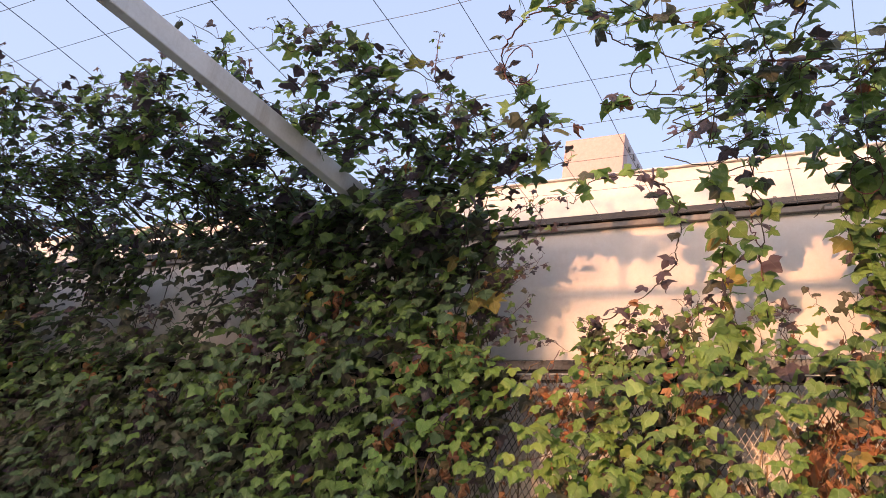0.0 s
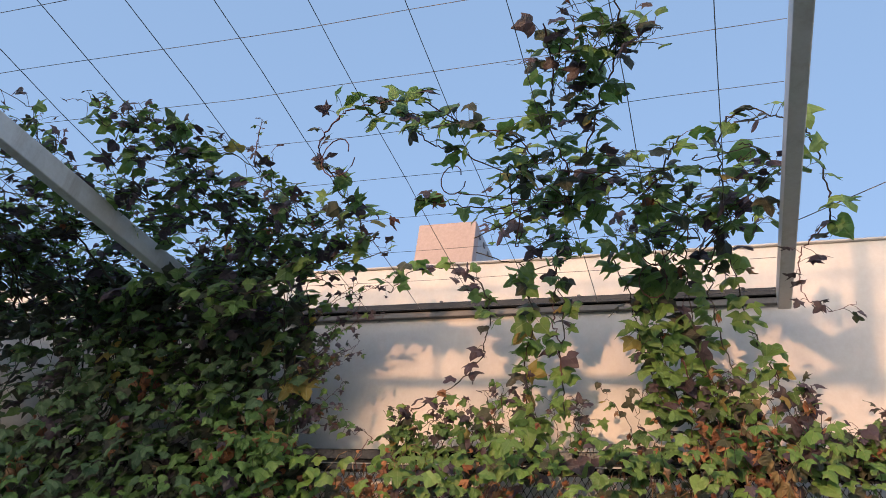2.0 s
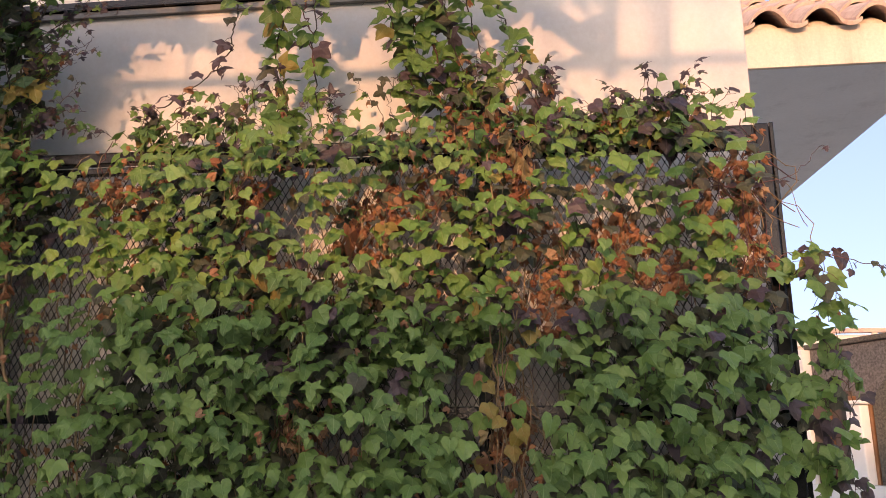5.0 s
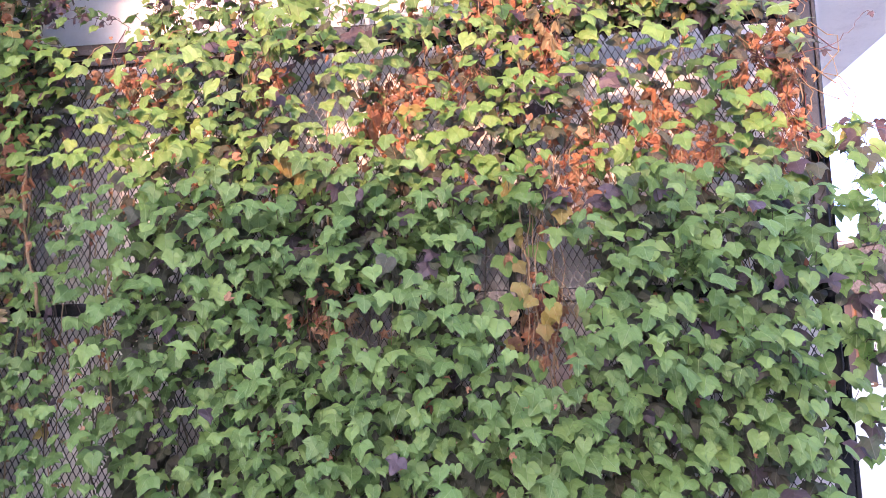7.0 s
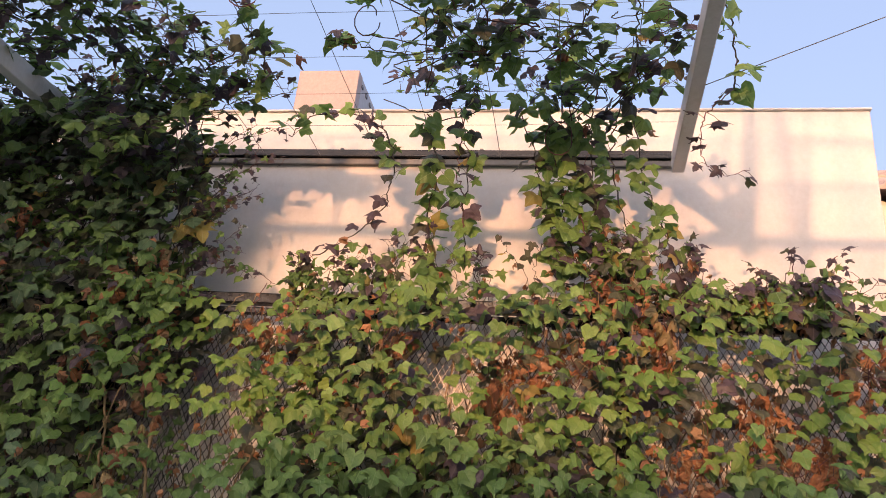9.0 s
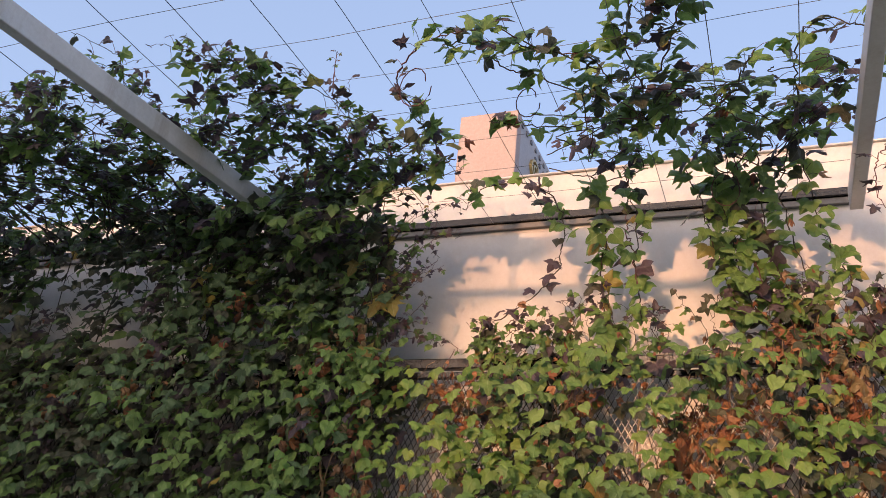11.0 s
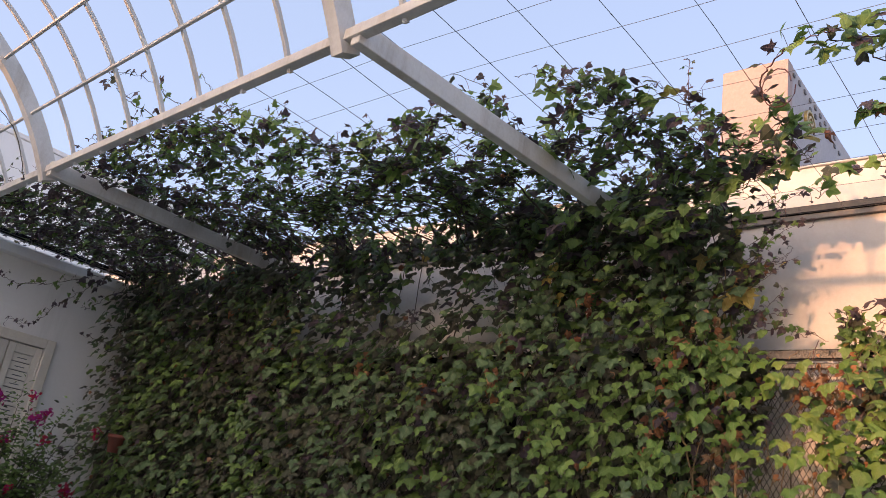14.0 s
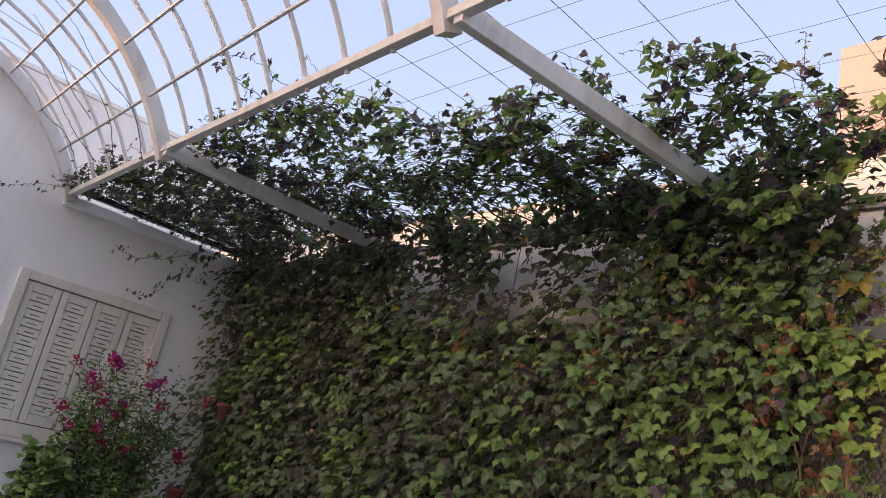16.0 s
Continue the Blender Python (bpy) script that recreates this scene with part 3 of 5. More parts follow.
def strand(fo, rnd, points, every=0.05, size=(0.06, 0.10), tones=(6, 1, 2, 2, 0, 0), r=0.003, five=0.6, out=0.045, wob=0.006, mat=0, taper=True, own=False, face=(0.1, -0.95, 0.3), plain=False):
    """A climbing stem with leaves on short stalks along it, smaller towards its tip."""
    n = 8
    line = curve(points, n, wob, rnd)
    fo.stem(line, r, 4, mat, r * 0.4 if taper else r, own)
    total = sum((b - a).length for a, b in zip(line[:-1], line[1:]))
    run, nxt = 0.0, every * rnd.random()
    for a, b in zip(line[:-1], line[1:]):
        seg = (b - a).length
        while nxt < run + seg and seg > 0:
            p = a.lerp(b, (nxt - run) / seg)
            away = Vector((rnd.gauss(0, 1), rnd.gauss(-0.25, 1), rnd.gauss(0.25, 0.8))).normalized() * out * rnd.uniform(0.6, 1.5)
            q = p + away
            fo.stem([p, p + away * 0.6 + Vector((0, 0, 0.006)), q], 0.0011, 3, 1 if rnd.random() < 0.5 else 0)
            fade = 1.0 - 0.55 * (nxt / total if taper else 0)
            s = rnd.uniform(*size) * fade
            tone = pick(rnd, tones)
            if fade < 0.6 and rnd.random() < 0.35:
                tone = P
            nrm = Vector([rnd.gauss(v, 0.45) for v in face])
            tip = away.normalized() * 0.6 + Vector((rnd.gauss(0, 0.3), rnd.gauss(-0.2, 0.3), -0.7))
            if tone == D:
                fo.leaf(q, nrm, tip, s * 0.7, D, CR0 + rnd.randrange(6))
            else:
                fo.leaf(q, nrm, tip, s, tone, (PL0 if plain else 0) + (rnd.choice(FIVE) if rnd.random() < five else rnd.choice(LOBED)))
            nxt += every * rnd.uniform(0.6, 1.5)
        run += seg



def tuft(fo, rnd, x, y, z, size=0.05, count=7):
    """Young purple leaves crowded at the tip of a shoot."""
    fo.stem(curve([(x, 3.05, z - 0.09), (x + rnd.gauss(0, 0.02), y + 0.04, z - 0.04), (x, y, z)], 4, 0.003, rnd), 0.0018, 3, 1)
    for k in range(count):
        d = Vector((rnd.gauss(0, 1), rnd.gauss(-0.3, 0.6), rnd.gauss(0, 0.7))).normalized()
        q = Vector((x, y, z)) + d * size * rnd.uniform(0.4, 1.0)
        fo.leaf(q, (rnd.gauss(0, 0.5), -0.7, rnd.gauss(0.6, 0.4)), (d.x, d.y, d.z - 0.4), size * rnd.uniform(0.6, 1.3), P if rnd.random() < 0.85 else B, rnd.choice((6, 7, 3)))


# bare spots on the fence where the mesh shows: x, z, half width, half height
BARE = [(-1.08, 2.57, 0.19, 0.06), (-1.18, 1.92, 0.08, 0.17), (-1.46, 2.06, 0.09, 0.10), (-1.38, 1.75, 0.09, 0.15), (-1.12, 1.54, 0.07, 0.17), (-1.42, 1.53, 0.07, 0.14), (-1.58, 1.92, 0.05, 0.12),
        (-1.57, 1.50, 0.05, 0.10), (-0.80, 1.27, 0.05, 0.11), (-1.18, 2.30, 0.08, 0.09), (-0.22, 2.49, 0.07, 0.06), (-0.35, 2.29, 0.05, 0.11), (0.43, 1.70, 0.07, 0.12), (0.21, 1.72, 0.05, 0.10), (0.38, 1.43, 0.05, 0.08),
        (-0.18, 1.57, 0.04, 0.07), (0.71, 2.26, 0.05, 0.06), (0.87, 2.11, 0.04, 0.08), (0.46, 2.02, 0.04, 0.09), (-0.81, 1.71, 0.03, 0.07), (-0.03, 1.72, 0.03, 0.06), (0.80, 2.48, 0.10, 0.04), (0.33, 1.64, 0.08, 0.27)]
# heaps of dead leaves
DEAD = [(-1.02, 2.42, 0.17, 0.11), (-0.12, 2.25, 0.09, 0.13), (0.04, 2.37, 0.14, 0.12), (0.47, 2.05, 0.12, 0.22), (0.72, 2.20, 0.10, 0.10), (0.86, 2.07, 0.10, 0.09), (1.05, 2.34, 0.10, 0.14),
        (1.15, 2.38, 0.05, 0.14), (1.13, 2.13, 0.06, 0.12), (0.27, 2.60, 0.16, 0.10), (0.36, 2.42, 0.10, 0.12), (-0.33, 1.60, 0.08, 0.10), (0.35, 1.58, 0.07, 0.14), (-0.55, 2.40, 0.05, 0.06)]

# vine on the sunny stretch of fence
rnd = random.Random(21)
vine_a = thing("climbing_vine", "lobed green and yellowing climbing vine with dead leaves on mesh fence", "vine", (0, 3.0, 0))
fa = Foliage()
z = 0.15
while z < 2.66:
    x = -1.62
    while x < 1.17:
        xx, zz = x + rnd.uniform(-0.035, 0.035), z + rnd.uniform(-0.03, 0.03)
        x += 0.035
        top = 2.58 + 0.10 * noise.noise((xx * 2.2, 7.1, 0))
        if zz > top or inside(xx, zz, BARE) or (xx < -1.04 and zz < 2.25 and rnd.random() < 0.02 + 0.28 * math.sin(xx * 23 + zz * 2)) or rnd.random() < 0.03:
            continue
        dead = inside(xx, zz, DEAD)
        high = min(max((zz - 1.85) / 0.25, 0), 1)
        sparse = xx > 0.42 and zz > 2.02
        thin = 0.50 if dead else (0.76 if sparse else 0.92)
        if rnd.random() > thin:
            continue
        void = not dead and zz < 2.1 and noise.noise((xx * 8.5, zz * 9.5, 11.0)) > 0.40
        bulge = 0.06 + 0.15 * max(0, noise.noise((xx * 1.7, zz * 1.7, 3.3)) + 0.35) * (1 - 0.5 * high)
        ripe = high * (0.55 + 0.9 * noise.noise((xx * 2.3, zz * 2.3, 4.4))) + rnd.gauss(0, 0.12)
        if dead:
            w = (1.6, 2.2, 0.3, 0.6, 0.15, 6)
        elif rnd.random() < (0.25 if sparse else 0.06 + 0.08 * high):
            w = (0, 0, 0.8, 1, 0.25 * high, 2.5)
        else:
            w = (0, 1, 0, 0, 0, 0) if ripe > 0.45 else (1, 0, 0, 0, 0, 0)
        tone = pick(rnd, w)
        if not void:
            wall_leaf(fa, rnd, xx, 3.03 - (0.08 + 1.2 * bulge) * rnd.uniform(0.4, 1.5), zz, rnd.choice((rnd.uniform(0.034, 0.052), rnd.uniform(0.046, 0.070))) * (0.84 if xx < -1.04 and zz < 2.25 else 1.0), tone)
        # back leaves mostly bronze: shade behind the front layer put into their colour
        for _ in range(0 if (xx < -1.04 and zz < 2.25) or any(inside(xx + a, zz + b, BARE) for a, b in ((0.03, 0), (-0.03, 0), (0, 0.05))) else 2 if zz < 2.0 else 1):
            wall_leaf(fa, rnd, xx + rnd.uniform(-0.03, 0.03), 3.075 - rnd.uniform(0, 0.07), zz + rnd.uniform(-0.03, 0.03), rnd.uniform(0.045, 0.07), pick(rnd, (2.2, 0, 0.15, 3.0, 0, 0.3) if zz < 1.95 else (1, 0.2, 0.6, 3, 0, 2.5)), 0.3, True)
    z += 0.037
for cx, cz, rx, rz in DEAD:
    for k in range(int(3600 * rx * rz) + 24):
        a, r = rnd.uniform(0, 6.28), math.sqrt(rnd.random())
        wall_leaf(fa, rnd, cx + rx * r * math.cos(a), 3.05 + rnd.uniform(-0.05, 0.03), cz + rz * r * math.sin(a), rnd.uniform(0.05, 0.09), D)
# dead stalks in the heaps
for cx, cz, rx, rz in DEAD:
    for k in range(16):
        a, b = rnd.gauss(0, 0.5) * rx, rnd.gauss(0, 0.5) * rz
        fa.stem(curve([(cx + a, 3.03, cz + b + 0.1), (cx + a + rnd.gauss(0, 0.05), 3.0, cz + b), (cx + a + rnd.gauss(0, 0.08), 3.03, cz + b - 0.12)], 4, 0.006, rnd), rnd.uniform(0.001, 0.0022), 3, rnd.choice((1, 2, 2)))
# old stems against the mesh
for k in range(44):
    x = rnd.uniform(-1.6, 0.95) if k % 8 == 0 else rnd.uniform(-0.9, 0.95)
    zt = rnd.uniform(2.0, 2.55)
    fa.stem(curve([(x, 3.05, 0.0), (x + rnd.gauss(0, 0.05), 3.05, 0.9), (x + rnd.gauss(0, 0.1), 3.04 + rnd.uniform(-0.03, 0.02), 1.6), (min(x + rnd.gauss(0, 0.14), 1.18), 3.05, zt)], 7, 0.006, rnd), rnd.uniform(0.0014, 0.0032), 4, 0 if x < -0.95 else rnd.choice((0, 0, 2)), None, True)
# leaves standing over the top rail
for k in range(100):
    x = rnd.uniform(-1.0, 1.04) if k % 3 else rnd.uniform(0.45, 1.06)
    h = 0.10 + 0.16 * max(0, noise.noise((x * 3.1, 2.2, 9.0)) + 0.3) + (0.10 if -0.1 < x < 0.5 else 0)
    h *= 0.55 if x > 0.55 else 1.0
    strand(fa, rnd, [(x, 3.07, 2.55), (x + rnd.gauss(0, 0.03), 3.04, 2.58 + h * 0.5), (x + rnd.gauss(0, 0.06), 3.0 + rnd.uniform(-0.04, 0.05), 2.58 + h)], 0.032, (0.040, 0.072), (5, 1.6, 0.7, 1, 0.2, 0.6) if x < -0.1 else (4, 0.8, 1.5, 2.4, 0.2, 1.8), 0.002, 0.4, 0.035)
# shoots reaching past the end post
for pts in ([(1.25, 3.02, 2.05), (1.32, 2.98, 2.08), (1.36, 2.97, 1.95), (1.34, 2.98, 1.75)], [(1.2, 3.02, 1.9), (1.3, 2.97, 1.85), (1.36, 2.95, 1.7), (1.33, 2.95, 1.5)],
            [(1.2, 3.0, 1.7), (1.28, 2.95, 1.66), (1.34, 2.93, 1.5), (1.32, 2.93, 1.3)], [(1.2, 3.02, 1.5), (1.32, 2.95, 1.45), (1.38, 2.92, 1.3), (1.42, 2.9, 1.25)]):
    strand(fa, rnd, pts, 0.019, (0.042, 0.072), (6, 2, 0.8, 1, 0.05, 0.2), 0.0022, 0.4, 0.035, 0.004, 0, True, True)
for at, size, tone, tip in (((0.41, 2.95, 2.47), 0.07, 6, (0.2, -0.2, -1)), ((-0.17, 2.98, 2.26), 0.10, D, (-0.1, -0.1, -1)), ((-0.46, 2.96, 2.10), 0.08, Y, (0.3, -0.3, -1)), ((-0.40, 2.98, 2.06), 0.075, Y, (-0.3, -0.3, -1)), ((-0.05, 2.98, 2.26), 0.07, Y, (0, -0.2, -1)),
                             ((0.24, 2.96, 1.75), 0.075, L, (0.2, -0.2, -1)), ((0.27, 2.95, 1.62), 0.07, L, (-0.4, -0.2, -1)), ((0.34, 2.96, 1.78), 0.07, L, (0.4, -0.2, -1))):
    fa.leaf(at, (0.1, -1, 0.35), tip, size, tone, CR0 + 2 if tone in (D, 6) else 0)
# woody stems in the thin column
for pts, w in (([(-1.47, 2.97, 2.72), (-1.44, 2.95, 2.45), (-1.38, 2.95, 2.2), (-1.36, 2.96, 1.9), (-1.30, 2.97, 1.6), (-1.27, 3.0, 1.2)], 0.0075), ([(-1.62, 2.98, 2.2), (-1.56, 2.96, 2.05), (-1.54, 2.97, 1.8), (-1.50, 3.0, 1.4), (-1.51, 3.02, 1.0)], 0.005),
               ([(-0.98, 2.97, 1.98), (-1.02, 2.95, 1.85), (-1.06, 2.96, 1.6), (-1.03, 3.0, 1.2)], 0.005), ([(-1.44, 2.95, 2.35), (-1.52, 2.94, 2.15), (-1.58, 2.95, 1.9)], 0.003), ([(0.30, 2.96, 2.5), (0.31, 2.94, 2.2), (0.29, 2.95, 1.9), (0.33, 2.94, 1.6), (0.38, 2.96, 1.35)], 0.004)):
    fa.stem(curve(pts, 7, 0.003, rnd), w, 7, 2, w * 0.7, True)
# fading pale leaves along an old stem
for k in range(40):
    tone = rnd.choice((Y, L, 6, L, Y, D))
    fa.leaf((0.325 + rnd.gauss(0, 0.05), 2.89 + rnd.gauss(0, 0.025), rnd.uniform(1.30, 1.98)), (rnd.gauss(0, 0.4), -1, rnd.gauss(0.4, 0.3)), (rnd.gauss(0, 0.5), -0.2, -1), rnd.uniform(0.032, 0.056), tone, CR0 + rnd.randrange(6) if tone in (6, D) else rnd.choice((4, 4, 1, 2)))
for k in range(5):
    x = 0.33 + rnd.gauss(0, 0.05)
    fa.stem(curve([(x, 2.96, 1.95), (x + rnd.gauss(0, 0.03), 2.93, 1.7), (x + rnd.gauss(0, 0.05), 2.94, 1.4)], 6, 0.004, rnd), 0.002, 4, 2)
# leaves beside and over the end post
for k in range(26):
    zc = rnd.uniform(1.72, 2.14)
    wall_leaf(fa, rnd, 1.285 + abs(rnd.gauss(0, 0.045)), 2.98 + rnd.gauss(0, 0.03), zc, rnd.uniform(0.042, 0.066), pick(rnd, (4, 4, 1, 1, 0.3, 0.2)))
for k in range(46):
    zc = rnd.uniform(1.15, 1.74)
    x = 1.22 + abs(rnd.gauss(0, 0.09)) * (2.25 - zc)
    wall_leaf(fa, rnd, x, 2.98 + rnd.gauss(0, 0.03), zc, rnd.uniform(0.045, 0.070), pick(rnd, (7, 1.5, 1.2, 0.8, 0, 0.2)))
# slim shoots past the end post, one bare with a purple tip
strand(fa, rnd, [(1.22, 3.02, 2.12), (1.33, 2.98, 2.12), (1.45, 2.95, 2.07), (1.60, 2.93, 2.03)], 0.036, (0.034, 0.050), (4, 1, 2.5, 2, 0, 0), 0.0022, 0.2, 0.03, 0.004, 1, True, True)
strand(fa, rnd, [(0.95, 3.0, 2.36), (1.1, 2.97, 2.34), (1.27, 2.96, 2.37), (1.36, 2.95, 2.46)], 0.11, (0.03, 0.05), (0, 0, 1, 0, 0, 0), 0.0022, 1.0, 0.02, 0.003, 1, True, True)
# pale withered leaves below the hanging strands
for k in range(11):
    x, zc = (0.42, 2.46) if k < 6 else (0.30, 2.62)
    fa.leaf((x + rnd.gauss(0, 0.05), 2.93 + rnd.gauss(0, 0.02), zc + rnd.gauss(0, 0.06)), (rnd.gauss(0, 0.7), -1, rnd.gauss(0.2, 0.5)), (rnd.gauss(0, 0.4), -0.1, -1), rnd.uniform(0.03, 0.055), 6, CR0 + rnd.randrange(6))
for x, zc in ((-0.69, 2.41), (-0.63, 2.11), (-0.20, 1.95), (-0.11, 1.87), (-0.28, 1.76), (0.11, 1.92), (0.05, 1.73), (0.65, 2.27), (0.43, 2.25), (0.45, 1.89), (0.62, 1.89), (0.92, 1.65), (1.07, 1.88), (1.09, 1.98), (0.99, 1.43), (-0.4, 1.78), (-0.9, 1.5), (0.6, 1.3)):
    for k in range(4):
        a = rnd.uniform(-0.9, 0.9)
        fa.leaf((x + rnd.gauss(0, 0.05), 2.87 + rnd.gauss(0, 0.015), zc + rnd.gauss(0, 0.022)), (rnd.gauss(0, 0.25), -1, rnd.gauss(0.8, 0.25)), (math.sin(a), -0.35, -math.cos(a)), rnd.uniform(0.042, 0.068), P if k > 1 else B, rnd.choice((0, 3, 6, 5)))
for x, h in ((0.52, 0.22), (0.72, 0.14), (0.84, 0.20), (0.99, 0.19), (-0.55, 0.2), (-0.8, 0.16), (-0.25, 0.14)):
    strand(fa, rnd, [(x - 0.05, 3.04, 2.58), (x - 0.03, 3.03, 2.58 + h * 0.5), (x, 3.0, 2.58 + h)], 0.06, (0.035, 0.055), (5, 1, 1.5, 1, 0, 0), 0.0018, 0.8, 0.03)
    tuft(fa, rnd, x, 3.0, 2.59 + h, 0.036, 5)
# small-leaved strings in the thin column
for k in range(14):
    x = rnd.choice((-1.60, -1.50, -1.46, -1.30, -1.26, -1.22, -1.06)) + rnd.gauss(0, 0.02)
    zt, ln = rnd.uniform(1.7, 2.3), rnd.uniform(0.5, 0.9)
    strand(fa, rnd, [(x, 3.02, zt), (x + rnd.gauss(0, 0.03), 2.99, zt - ln * 0.5), (x + rnd.gauss(0, 0.05), 2.99, zt - ln)], 0.034, (0.030, 0.050), (5, 2, 0.6, 1.2, 0.3, 0.6), 0.0018, 0.3, 0.035, 0.005, rnd.choice((0, 2)), False)
# withered strings in the thin column
for k in range(20):
    x = rnd.choice((-1.58, -1.52, -1.28, -1.24, -1.05)) + rnd.gauss(0, 0.02)
    zt = rnd.uniform(1.5, 2.4)
    line = curve([(x, 3.03, zt), (x + rnd.gauss(0, 0.03), 3.01, zt - 0.2), (x + rnd.gauss(0, 0.06), 3.02, zt - rnd.uniform(0.3, 0.6))], 6, 0.006, rnd)
    fa.stem(line, rnd.uniform(0.0012, 0.003), 4, rnd.choice((0, 2, 2)))
    for p in line:
        if rnd.random() < 0.55:
            wall_leaf(fa, rnd, p.x + rnd.gauss(0, 0.015), p.y - 0.01, p.z, rnd.uniform(0.035, 0.06), rnd.choice((D, D, D, 6)))
fa.make(vine_a, near=lambda p: 1.3 < p.z < 2.6 and p.y < 3.02, count=290)

# vine on the shaded stretch of fence
rnd = random.Random(22)
vine_b = thing("climbing_vine", "dense dark green and bronze climbing vine covering a shaded mesh fence", "vine", (-4, 3.0, 0))
fb = Foliage()
HOLES = [(-3.31, 2.93, 0.20, 0.19), (-2.79, 3.27, 0.09, 0.07), (-3.12, 3.29, 0.12, 0.07), (-3.42, 3.22, 0.12, 0.09), (-2.73, 2.68, 0.07, 0.06), (-2.43, 3.11, 0.06, 0.08), (-4.08, 3.20, 0.10, 0.08), (-2.95, 3.20, 0.07, 0.06), (-3.82, 3.04, 0.08, 0.12), (-4.25, 2.98, 0.05, 0.09), (-2.80, 2.82, 0.06, 0.06), (-2.10, 3.20, 0.06, 0.05), (-2.60, 2.95, 0.04, 0.06), (-1.85, 3.05, 0.04, 0.05)]
z = 0.15
while z < 3.26:
    x = -6.5
    while x < -1.2:
        xx, zz = x + rnd.uniform(-0.04, 0.04), z + rnd.uniform(-0.035, 0.035)
        x += 0.049
        edge = -1.58 if zz < 2.2 else (-1.32 if zz < 2.58 else -1.44 - 0.15 * (zz - 2.6))
        if xx > edge + 0.06 * noise.noise((zz * 5, 1.0, 0)) or inside(xx, zz, HOLES):
            continue
        upper = zz > 2.68
        if rnd.random() < (0.10 + 0.45 * noise.noise((xx * 8, zz * 5, 2.0)) if upper else 0.03):
            continue
        bulge = 0.05 + 0.2 * max(0, noise.noise((xx * 1.3, zz * 1.5, 6.3)) + 0.3)
        # duller and darker tones to the left and above 2.75 m
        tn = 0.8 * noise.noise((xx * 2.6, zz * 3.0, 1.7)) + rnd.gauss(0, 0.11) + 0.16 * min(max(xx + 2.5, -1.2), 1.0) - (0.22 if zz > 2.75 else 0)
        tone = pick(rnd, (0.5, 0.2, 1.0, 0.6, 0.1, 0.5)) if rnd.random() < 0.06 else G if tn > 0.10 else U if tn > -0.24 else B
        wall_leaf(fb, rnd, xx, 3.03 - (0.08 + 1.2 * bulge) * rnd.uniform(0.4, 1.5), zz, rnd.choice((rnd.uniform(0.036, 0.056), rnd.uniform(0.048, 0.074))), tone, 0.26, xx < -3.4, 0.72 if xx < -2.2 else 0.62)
        # inner leaves in darker tones, painting in the shade behind the outer ones
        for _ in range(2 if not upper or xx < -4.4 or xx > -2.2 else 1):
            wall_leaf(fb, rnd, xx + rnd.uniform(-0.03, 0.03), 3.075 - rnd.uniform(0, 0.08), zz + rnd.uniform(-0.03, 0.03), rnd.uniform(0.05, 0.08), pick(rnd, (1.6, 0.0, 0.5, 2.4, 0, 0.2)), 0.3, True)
    z += 0.046
# curtains of shoots hanging from the wires over the top rail
for k in range(190):
    x, y = rnd.uniform(-6.5, -1.46) if k % 4 else rnd.uniform(-2.8, -1.46), rnd.uniform(2.88, 3.1)
    zt, ln = 3.3 + rnd.uniform(-0.06, 0.08), rnd.uniform(0.25, 0.75)
    if any(abs(x - h[0]) < h[2] + 0.02 and zt - ln < h[1] + h[3] for h in HOLES):
        ln = rnd.uniform(0.05, 0.12)
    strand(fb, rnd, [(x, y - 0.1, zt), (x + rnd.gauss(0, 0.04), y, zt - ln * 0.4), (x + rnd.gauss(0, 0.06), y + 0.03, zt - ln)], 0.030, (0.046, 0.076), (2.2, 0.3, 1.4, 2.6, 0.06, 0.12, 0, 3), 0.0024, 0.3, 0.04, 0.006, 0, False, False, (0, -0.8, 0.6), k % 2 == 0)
# leafy heap where the stems climb over the beam's end
for k in range(15):
    x, y, zb = rnd.uniform(-2.25, -1.48), rnd.uniform(2.68, 3.08), rnd.uniform(3.10, 3.38)
    strand(fb, rnd, [(x, y, zb), (x + rnd.gauss(0, 0.09), y - 0.06, zb - 0.04), (x + rnd.gauss(0, 0.11), y - 0.10, zb - rnd.uniform(0.1, 0.22))], 0.030, (0.045, 0.078), (6, 0.4, 1.4, 2.4, 0.05, 0.1), 0.0024, 0.35, 0.04, 0.006, 0, False, False, (0, -0.8, 0.6), k % 2 == 0)
# thin side shoots with small purple leaves beside the bright wall
for x0, z0, x1, z1 in ((-1.36, 2.72, -1.10, 2.62), (-1.42, 2.80, -1.16, 3.02), (-1.40, 2.92, -1.06, 3.14), (-1.46, 3.00, -1.20, 3.22), (-1.38, 2.68, -1.20, 2.84), (-1.36, 2.86, -1.22, 2.96), (-1.30, 2.66, -1.02, 2.60), (-1.44, 3.08, -1.08, 3.28),
                       (-1.44, 2.74, -1.22, 2.92), (-1.42, 2.96, -1.24, 3.16), (-1.46, 3.10, -1.22, 3.30), (-1.40, 2.62, -1.16, 2.72), (-1.40, 2.76, -1.28, 3.06), (-1.44, 2.90, -1.14, 2.98)):
    strand(fb, rnd, [(x0, 3.0, z0), ((x0 + x1) / 2 + rnd.gauss(0, 0.03), 2.98, (z0 + z1) / 2 + rnd.gauss(0.02, 0.03)), (x1, 2.98, z1)], 0.019, (0.03, 0.055), (2.5, 1.2, 2.6, 1.6, 0.5, 0.2), 0.002, 0.7, 0.03, 0.003, 1)
